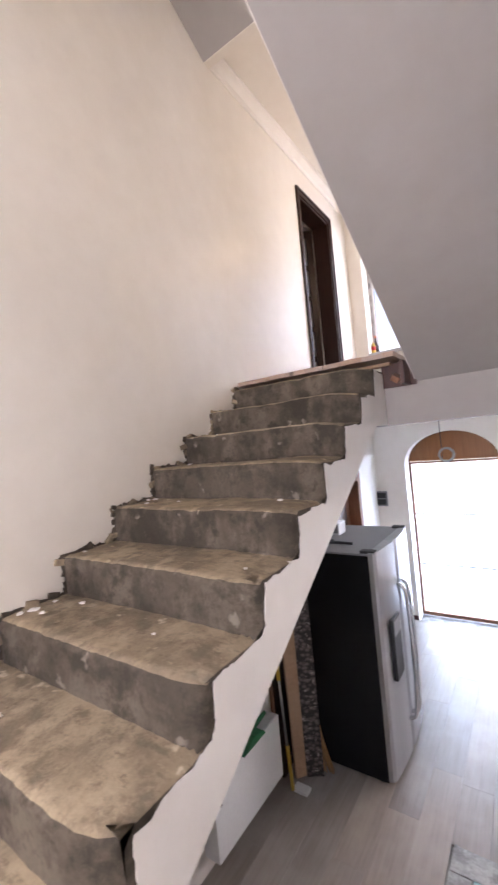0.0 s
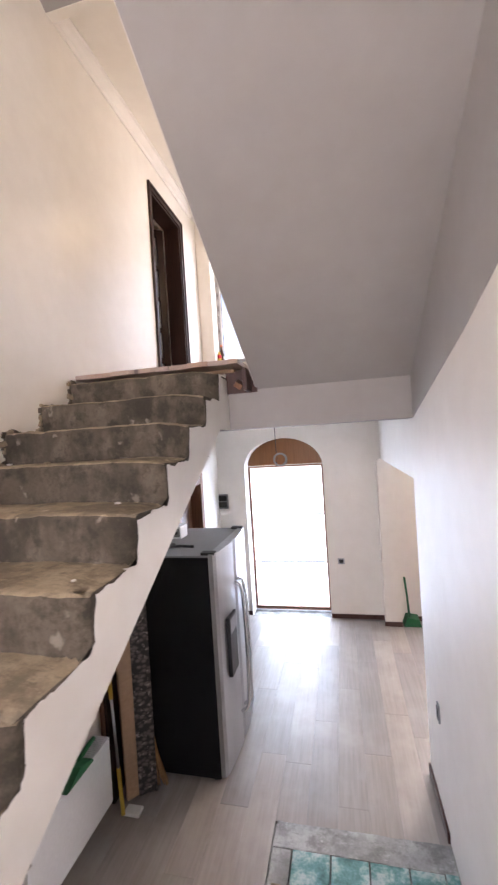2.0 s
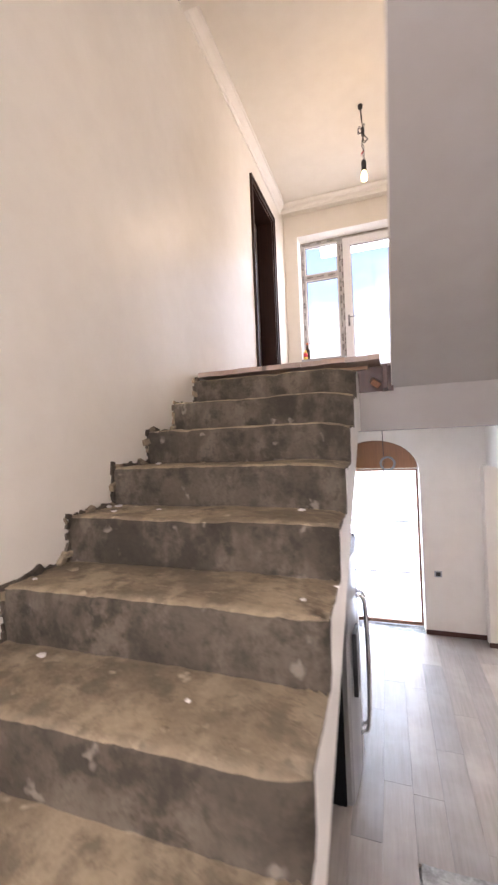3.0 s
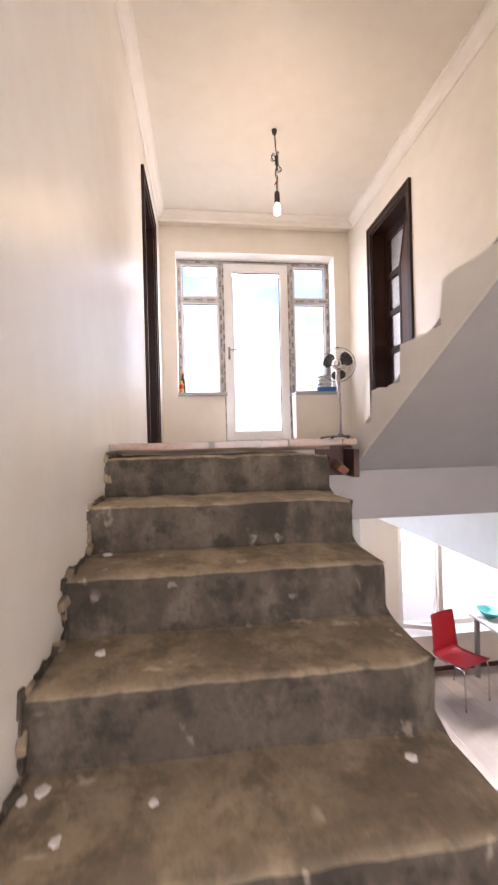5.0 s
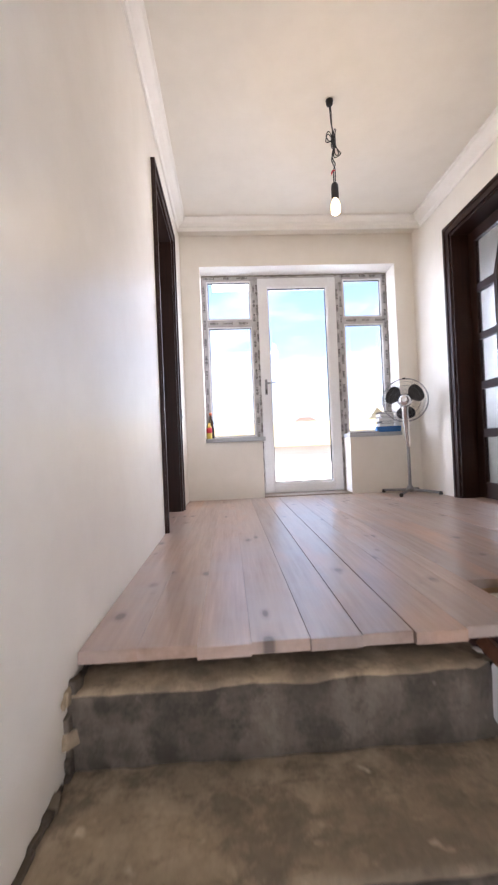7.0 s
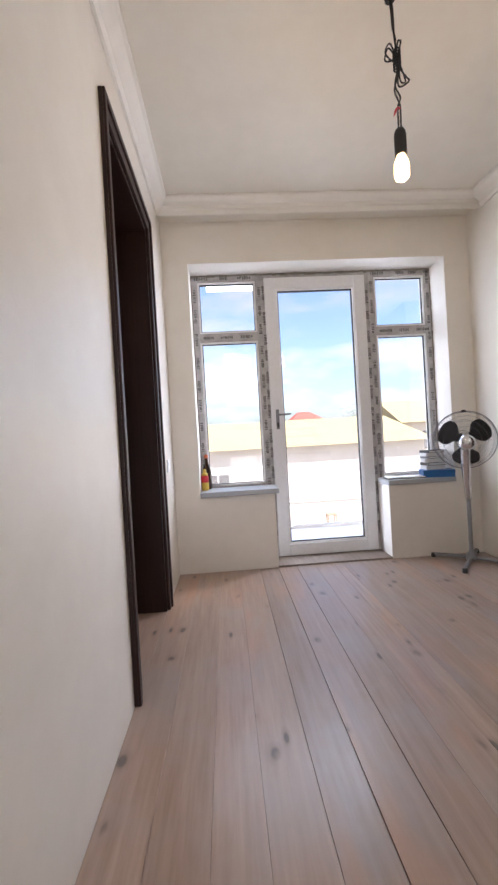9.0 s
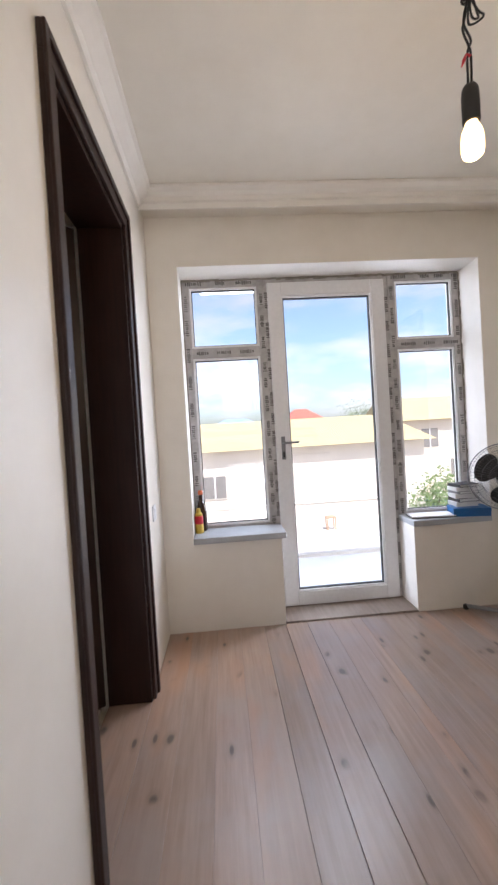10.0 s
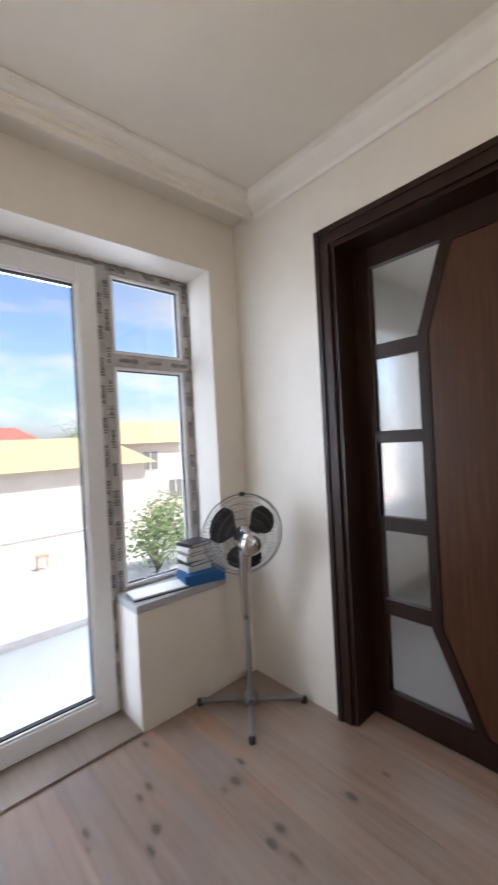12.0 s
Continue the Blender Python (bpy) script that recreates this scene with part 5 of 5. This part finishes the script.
dp = thing("dustpan", (-1.42, 2.18, RZ1), "green plastic dustpan lying on the radiator", "dustpan")
bm = bmesh.new()
prism(bm, [(2.02, RZ1 + 0.002), (2.26, RZ1 + 0.002), (2.25, RZ1 + 0.02), (2.14, RZ1 + 0.055), (2.05, RZ1 + 0.012)], "x", -1.475, -1.345)
part("pan", bm, M_GREEN, dp)
bm = bmesh.new()
tube(bm, [(-1.41, 2.20, RZ1 + 0.03), (-1.41, 2.30, RZ1 + 0.05), (-1.41, 2.36, RZ1 + 0.055)], 0.014, 8)
part("handle", bm, M_GREEN, dp)
dp.location.y -= 0.06
sc = thing("spray_can", (-1.44, 2.13, RZ1 + 0.055), "red capped spray can standing on the dustpan", "can")
bm = bmesh.new()
lathe(bm, [(0.026, 0), (0.027, 0.005), (0.027, 0.10), (0.022, 0.115)], (-1.44, 2.14, RZ1 + 0.056), 16)
part("body", bm, M_ORANGE, sc, "orange printed body")
bm = bmesh.new()
lathe(bm, [(0.022, 0.112), (0.025, 0.118), (0.025, 0.165), (0.022, 0.172)], (-1.44, 2.14, RZ1 + 0.056), 16)
part("cap", bm, M_REDC, sc, "red cap")
sc.location.y -= 0.06

# boards, sheets and brooms that lean on the wall and the fridge


def leaning(name, y0, y1, x, z1, tilt, t, mat, label, cat, turn=0):
    e = thing(name, (x, y0, ZG), label, cat)
    bm = bmesh.new()
    box(bm, 0, t, 0, y1 - y0, 0, z1 - ZG, bevel=0.002, m=pose(x, y0, ZG + 0.012, 0, -tilt, turn))
    part("board", bm, mat, e)
    return e


leaning("wooden_board", 2.55, 2.72, -1.37, 0.42, 3.0, 0.03, M_RAWWOOD, "tall raw wooden board leaning on the wall", "board", turn=-38)
leaning("dark_board", 2.50, 2.56, -1.45, 0.0, 1.5, 0.025, M_DOORWOOD, "dark stained board leaning on the wall", "board")
leaning("dark_board", 2.57, 2.66, -1.46, 0.15, 1.0, 0.02, M_DOORWOOD, "dark stained board leaning on the wall", "board")
leaning("brown_board", 2.475, 2.52, -1.47, -0.55, 1.0, 0.02, M_HALLDOOR, "short brown board leaning on the wall", "board")
leaning("patterned_sheet", 2.60, 2.725, -1.30, 0.44, 4.0, 0.02, M_STONEPAPER, "narrow stone-patterned panel leaning beside the fridge", "panel", turn=-60)
mp = thing("mop", (-1.28, 2.47, ZG), "yellow and grey mop handle with a flat head", "mop")
part("lower_handle", tube(bmesh.new(), [(-1.275, 2.455, ZG + 0.02), (-1.30, 2.47, -0.95)], 0.014, 8), M_YELLOW, mp, "yellow sleeve")
part("handle", tube(bmesh.new(), [(-1.30, 2.47, -0.96), (-1.34, 2.50, -0.50)], 0.010, 8), M_STEEL, mp)
part("grip", tube(bmesh.new(), [(-1.34, 2.50, -0.52), (-1.358, 2.513, -0.32)], 0.014, 8), M_YELLOW, mp, "yellow grip")
part("mop_head", boxes((-1.28, -1.17, 2.46, 2.53, ZG + 0.001, ZG + 0.025), bevel=0.006), M_PAPER, mp)
mp.location += Vector((-0.05, -0.02, 0))
br = thing("broom", (-1.15, 2.71, ZG), "straw broom with an orange handle leaning on the fridge", "broom")
part("handle", tube(bmesh.new(), [(-1.17, 2.725, -0.85), (-1.215, 2.745, -0.45)], [0.013, 0.011], 8), M_STRAW, br)
part("grip", tube(bmesh.new(), [(-1.213, 2.744, -0.47), (-1.235, 2.752, -0.28)], 0.014, 8), M_ORANGE, br, "orange end")
bm = bmesh.new()
r = random.Random(8)
for i in range(70):
    a, b = r.uniform(-1, 1), r.uniform(-1, 1)
    tube(bm, [(-1.172 + 0.012 * a, 2.726 + 0.008 * b, -0.86), (-1.155 + 0.04 * a, 2.715 + 0.016 * b, -1.05), (-1.13 + 0.085 * a, 2.71 + 0.025 * b, ZG + r.uniform(0.004, 0.03))], [0.005, 0.006, 0.004], 4)
part("bristles", bm, M_STRAW, br, "bundled brown straw")
part("binding", lathe(bmesh.new(), [(0.02, 0), (0.024, 0.02), (0.02, 0.04)], (-1.168, 2.724, -0.90), 12), M_ORANGE, br)
br.location += Vector((-0.09, 0.0, 0))

gd = thing("dustpan", (0.92, 5.38, ZG), "green dustpan with an upright handle on the floor", "dustpan")
bm = bmesh.new()
prism(bm, [(0.82, ZG + 0.001), (1.02, ZG + 0.001), (1.00, ZG + 0.09), (0.86, ZG + 0.11)], "y", 5.29, 5.45)
part("pan", bm, M_GREEN, gd)
part("handle", tube(bmesh.new(), [(0.89, 5.35, ZG + 0.10), (0.88, 5.37, ZG + 0.35), (0.86, 5.38, ZG + 0.58)], 0.013, 8), M_GREEN, gd)

# broken floor at the foot of the lower flight
fp = thing("cement_patch", (0.24, 2.5, ZG), "rough grey cement strip at the foot of the steps", "patch", kind="structure")
bm = bmesh.new()
out = ragged_side([(-0.335, 2.405), (XRL - 0.002, 2.40), (XRL - 0.002, 2.564), (-0.33, 2.564), (-0.335, 2.405)], 2.0, amp=0.006)[:-1]
prism(bm, out, "z", ZG - 0.025, ZG + 0.006)
part("screed", bm, M_CEMENT, fp)
xs = (-0.335, -0.22, 0.0, 0.21, 0.42, 0.60, XRL - 0.002)
for i, (a, b) in enumerate(zip(xs, xs[1:])):
    bm = bmesh.new()
    box(bm, a + 0.004, b - 0.004, 2.075, 2.394 + 0.004 * (i % 2), ZG - 0.02, ZG + 0.009 + 0.002 * (i % 3), bevel=0.003)
    part("tile", bm, M_MARBLE if i else M_CEMENT, fp, "worn green and white marble tile")

# ---- side room seen through the wide opening ----
w4 = thing("window_4", (2.05, 5.7, -0.55), "wide white plastic window with an open casement", "window", kind="structure")
bm = bmesh.new()
rect_frame(bm, 1.175, 2.975, -0.785, 0.995, 0.06, 5.67, 5.74)
box(bm, 1.77, 1.84, 5.67, 5.74, -0.725, 0.935)
part("window_frame", bm, M_PVC, w4)
pane(w4, 1.84, 2.915, -0.73, 0.94, 5.70)
cs = bmesh.new()
rect_frame(cs, 0, 0.53, -0.74, 0.93, 0.055, -0.03, 0.03)
mc = pose(1.23, 5.63, 0.0, 0, 0, -22)
for v in cs.verts:
    v.co = mc @ v.co
cas = part("casement", cs, M_PVC, w4, "open white casement")
g = bmesh.new()
box(g, 0.05, 0.48, -0.003, 0.003, -0.69, 0.88, m=mc)
part("pane", g, M_GLASS, cas).visible_shadow = False
setting("window_sill_room", boxes((1.172, 2.978, 5.43, 5.669, -0.82, -0.787), bevel=0.005), M_WHITEP, "white window sill of the side room", "window sill")

tb = thing("dining_table", (2.6, 5.0, ZG), "pale blue-white dining table with grey metal legs", "table")
bm = bmesh.new()
box(bm, 2.0, 3.4, 4.72, 5.36, -0.535, -0.505, bevel=0.008)
part("tabletop", bm, M_TABLE, tb)
for x in (2.06, 3.32):
    for y in (4.80, 5.28):
        part("leg", boxes((x - 0.022, x + 0.022, y - 0.022, y + 0.022, ZG, -0.535), bevel=0.004), M_GREYP, tb)
bw_ = thing("bowl", (2.18, 5.2, -0.505), "teal plastic bowl on the table", "bowl")
part("body", lathe(bmesh.new(), [(0.05, 0), (0.055, 0.004), (0.12, 0.06), (0.15, 0.09), (0.153, 0.092), (0.145, 0.09), (0.11, 0.055), (0.04, 0.008)], (2.18, 5.2, -0.5045), 24), M_TEAL, bw_)


def red_chair():
    c = thing("dining_chair", (0, 0, 0), "glossy red plastic shell chair with thin chrome legs", "chair", "red chairs at the table")
    prof = curve_pts([(0.0, 0.47), (0.05, 0.455), (0.22, 0.43), (0.36, 0.425), (0.415, 0.45), (0.43, 0.52), (0.445, 0.68), (0.47, 0.875)], 5)
    for nm, sl in (("seat", prof[:23]), ("backrest", prof[22:])):
        bm = bmesh.new()
        rows = []
        for i, q in enumerate(sl):
            d, h = q[0], q[1]
            row = []
            for j in range(9):
                s = j / 8 * 2 - 1
                row.append(bm.verts.new((s * 0.21, d, h + 0.012 * s * s) if nm == "seat" else (s * (0.21 - 0.02 * i / len(sl)), d - 0.018 * s * s, h)))
            rows.append(row)
        for a, b in zip(rows, rows[1:]):
            for j in range(8):
                bm.faces.new((a[j], a[j + 1], b[j + 1], b[j])).smooth = True
        bmesh.ops.solidify(bm, geom=bm.faces[:], thickness=0.014)
        part(nm, bm, M_RED, c)
    for sx in (-1, 1):
        part("leg", tube(bmesh.new(), curve_pts([(sx * 0.20, 0.02, 0.0), (sx * 0.20, 0.03, 0.36), (sx * 0.195, 0.06, 0.428), (sx * 0.19, 0.15, 0.42)], 5), 0.010, 8), M_CHROME, c, "thin chrome leg")
        part("leg", tube(bmesh.new(), curve_pts([(sx * 0.20, 0.46, 0.0), (sx * 0.20, 0.42, 0.34), (sx * 0.195, 0.37, 0.408), (sx * 0.19, 0.25, 0.412)], 5), 0.010, 8), M_CHROME, c, "thin chrome leg")
    return c


chair = red_chair()
chair.matrix_basis = pose(1.70, 4.76, ZG, 0, 0, 20)
copy_thing(chair, pose(2.85, 4.50, ZG, 0, 0, 170))

# unseen windows: the lower inferred, the upper added to light the stairwell
for nm, z0, z1 in (("window_5", 0.8, 2.3), ("window_6", 3.5, 5.0)):
    lw = thing(nm, (-0.45, -1.4, z0), "unseen white plastic window over the half landing", "window", kind="structure")
    bm = bmesh.new()
    rect_frame(bm, -1.248, 0.348, z0 + 0.002, z1 - 0.002, 0.06, -1.37, -1.31)
    box(bm, -0.48, -0.42, -1.37, -1.31, z0 + 0.06, z1 - 0.06)
    part("window_frame", bm, M_PVC, lw)
    pane(lw, -1.19, -0.48, z0 + 0.06, z1 - 0.06, -1.345)
    pane(lw, -0.42, 0.29, z0 + 0.06, z1 - 0.06, -1.345)

# plaster crumbs lying on the treads
rc = random.Random(21)
for i in range(34):
    k = rc.choice((1, 2, 3, 3, 4, 5, 6, 7, 8))
    yk = Y9 - RUN * (9 - k)
    near_wall = rc.random() < 0.55
    x = XL + rc.uniform(0.02, 0.16) if near_wall else rc.uniform(XL + 0.1, -0.66)
    y = yk + rc.uniform(0.06, 0.27)
    s_ = rc.uniform(0.006, 0.017)
    bm = bmesh.new()
    bmesh.ops.create_icosphere(bm, subdivisions=1, radius=s_)
    for v in bm.verts:
        v.co = Vector((v.co.x * rc.uniform(0.7, 1.7), v.co.y * rc.uniform(0.7, 1.5), v.co.z * rc.uniform(0.35, 0.6)))
    c = part("plaster_crumb", bm, M_STRING if rc.random() < 0.6 else M_TREAD)
    c.matrix_basis = pose(x, y, RISE * k + 0.002 + s_ * 0.25, 0, 0, rc.uniform(0, 360))
    tagged(c, "small crumb of broken plaster lying on a dusty stair tread", "debris", "crumbs on the stairs")

# ---- outside ----
setting("ground", boxes((-300, 300, -300, 300, -1.9, -1.62)), M_GROUND, "dry pale earth around the houses", "ground")
setting("pavement", boxes((-8, 12, 6.06, 23.4, -1.62, -1.55)), M_PAVE, "sunlit pale concrete courtyard", "pavement")
bal = thing("balcony", (-0.4, 6.5, 1.5), "pale tiled balcony floor in the shade", "balcony", kind="structure")
part("slab", boxes((-2.6, 2.0, 6.052, 7.35, 1.36, 1.60)), M_BALCONY, bal)
part("kerb", boxes((-2.6, 2.0, 7.25, 7.35, 1.60, 1.63)), M_PAVE, bal)


def house(name, x0, x1, y0, y1, z_wall, z_ridge, roof, label, windows, over=0.4, hip=0.0):
    h = thing(name, ((x0 + x1) / 2, (y0 + y1) / 2, -1.62), label, "house")
    wall = part("wall", boxes((x0, x1, y0, y1, -1.64, z_wall)), M_FACADE, h)
    bm = bmesh.new()
    a, b, c, d = x0 - over, x1 + over, y0 - over, y1 + over
    ym = (c + d) / 2
    v = [bm.verts.new(p) for p in ((a, c, z_wall), (b, c, z_wall), (b, d, z_wall), (a, d, z_wall), (a + hip, ym, z_ridge), (b - hip, ym, z_ridge))]
    for f in ((0, 1, 5, 4), (2, 3, 4, 5), (1, 2, 5), (3, 0, 4), (3, 2, 1, 0)):
        bm.faces.new([v[i] for i in f])
    bmesh.ops.recalc_face_normals(bm, faces=bm.faces[:])
    bmesh.ops.solidify(bm, geom=bm.faces[:], thickness=0.08)
    part("roof", bm, roof, h)
    for (wx, wz, ww, wh) in windows:
        w = part("window", boxes((wx - ww / 2 - 0.06, wx + ww / 2 + 0.06, y0 - 0.04, y0 + 0.05, wz - 0.06, wz + wh + 0.06)), M_FACADE, h)
        part("pane", boxes((wx - ww / 2, wx + ww / 2, y0 - 0.05, y0 - 0.03, wz, wz + wh)), M_DARKGLASS, w)
        part("mullion", boxes((wx - 0.03, wx + 0.03, y0 - 0.065, y0 - 0.045, wz, wz + wh)), M_PVC, w)
    return h


house("long_house", -22, 10.0, 25, 31, 2.15, 3.75, M_ROOFTAN, "long single-storey pale house with a tan roof", [(-1.8, -0.4, 1.2, 1.2), (-8.0, -0.4, 1.2, 1.2), (-14.0, -0.4, 1.2, 1.2)], 0.5, 1.6)
house("two_storey_house", 12.6, 24, 33, 41, 3.3, 5.3, M_ROOFTAN, "pale two-storey house with a tan roof", [(18.2, 1.2, 1.3, 1.4), (16.8, -1.2, 1.3, 1.4), (14.6, 1.2, 1.3, 1.4), (21, 1.2, 1.3, 1.4)], 0.5)
house("far_house", 7.2, 11.6, 53, 60, 4.3, 6.0, M_ROOFRED, "distant house with a red hipped roof", [(9, 2.0, 1.2, 1.2)], 0.4, 1.8)
house("far_house", -2.6, 3.8, 53, 60, 3.9, 5.2, M_ROOFBLUE, "distant house with a blue-grey roof", [(0, 1.6, 1.2, 1.2)], 0.4, 2.2)
yw = thing("yard_wall", (-4, 23.6, -1.62), "low pale yard wall along the courtyard", "wall", kind="structure")
part("masonry", boxes((-16, 12, 23.5, 23.7, -1.62, -0.75)), M_FACADE, yw)
part("coping", boxes((-16.05, 12.05, 23.45, 23.75, -0.75, -0.69)), M_PAVE, yw)
ps = thing("metal_post", (6.2, 22.0, -1.55), "thin rusty metal post in the courtyard", "post")
part("post", boxes((6.15, 6.27, 21.95, 22.07, -1.55, 0.45), bevel=0.004), M_BARK, ps)
st = thing("stool", (3.4, 21.0, -1.55), "small wooden stool in the courtyard", "stool")
part("seat", boxes((3.18, 3.62, 20.8, 21.2, -1.02, -0.96), bevel=0.006), M_RAWWOOD, st)
for x in (3.22, 3.58):
    for y in (20.84, 21.16):
        part("leg", boxes((x - 0.025, x + 0.025, y - 0.025, y + 0.025, -1.55, -1.02)), M_RAWWOOD, st)


def leafy(name, base, height, spread, seed, label, trunk_h):
    t = thing(name, base, label, name)
    r = random.Random(seed)
    bm = bmesh.new()
    b = Vector(base)
    tube(bm, [b, b + Vector((0.05, 0, trunk_h * 0.6)), b + Vector((0.02, 0.04, trunk_h + height * 0.3))], [0.12 * height / 4, 0.09 * height / 4, 0.03], 8)
    tips = []
    for i in range(9):
        a = r.uniform(0, 6.28)
        s = b + Vector((0.02, 0, trunk_h * r.uniform(0.5, 1.0)))
        e = b + Vector((spread * 0.7 * math.cos(a), spread * 0.7 * math.sin(a), trunk_h + (height - trunk_h) * r.uniform(0.3, 0.9)))
        tube(bm, [s, (s + e) / 2 + Vector((0, 0, 0.1)), e], [0.05, 0.03, 0.012], 5)
        tips.append(e)
    part("trunk", bm, M_BARK, t)
    bm = bmesh.new()
    for e in tips + [b + Vector((0, 0, height * 0.8))]:
        for i in range(170):
            p = e + Vector((r.gauss(0, spread * 0.28), r.gauss(0, spread * 0.28), r.gauss(0, height * 0.12)))
            if p.z < base[2] + 0.05:
                continue
            u = Vector((r.gauss(0, 1), r.gauss(0, 1), r.gauss(0, 1))).normalized()
            w = u.orthogonal().normalized()
            s = r.uniform(0.05, 0.11) * (spread / 1.2) ** 0.5
            vs = [bm.verts.new(p + u * s), bm.verts.new(p + w * s * 0.5), bm.verts.new(p - u * s), bm.verts.new(p - w * s * 0.5)]
            bm.faces.new(vs)
    part("crown", bm, M_LEAF, t)
    return t


leafy("shrub", (6.0, 16.8, -1.6), 2.4, 1.1, 1, "bright green leafy shrub in the yard", 0.4)
leafy("shrub", (7.6, 17.2, -1.6), 2.9, 1.2, 2, "bright green leafy shrub in the yard", 0.4)
leafy("tree", (17.2, 55.0, -1.6), 7.6, 2.6, 3, "distant round green tree behind the roofs", 3.2)

# ---- boards of the two floors ----
def board_mesh(name, w, l, h, mat):
    bm = bmesh.new()
    box(bm, -w / 2, w / 2, 0, l, -h, 0)
    top = [e for e in bm.edges if all(v.co.z > -0.001 for v in e.verts)]
    bmesh.ops.bevel(bm, geom=top, offset=0.0008, segments=1, affect="EDGES")
    me = bpy.data.meshes.new(name)
    bm.to_mesh(me)
    bm.free()
    me.materials.append(mat)
    return me


def lay(parent, x, y, z, me):
    ob = new("plank", me)
    ob.location = (x, y, z)
    ob.parent = parent
    return ob


rng = random.Random(5)
x, n = XL + 0.001, 0
while x < XR - 0.02:
    w = rng.choice((0.125, 0.14, 0.15, 0.155))
    w = min(w, XR - x)
    if x < -0.445 and x + w > -0.475:
        w = -0.44 - x
    y0 = 2.712 + rng.uniform(-0.014, 0.010) if x + w < -0.43 else 3.06
    if y0 > 3:
        w = min(w, XR - x)
    lay(upper_floor, x + w / 2, y0, ZF + rng.uniform(-0.0008, 0.0008), board_mesh("plank", w - rng.choice((0.0002, 0.0004, 0.0016, 0.0026)), YF - y0 - 0.004, 0.032, M_PLANK))
    x += w
laminate = {}
x, row = -1.498, 0
while x < 3.78:
    w = min(0.192, 3.79 - x)
    inner = -0.34 < x + w / 2 < XRL + 0.01
    y = 2.566 if inner else (0.6 if x < XRL else 1.01)
    stop = YLOW - 0.004
    first = (row * 0.47) % 1.25 + 0.15
    while y < stop - 0.02:
        l = min(first if first else 1.25, stop - y)
        first = 0
        key = (round(w, 3), round(l, 3))
        if key not in laminate:
            laminate[key] = board_mesh("laminate", w - 0.0006, l - 0.0006, 0.02, M_LAMINATE)
        lay(ground_floor, x + w / 2, y, ZG + rng.uniform(-0.0004, 0.0004), laminate[key])
        y += l
    x += w
    row += 1
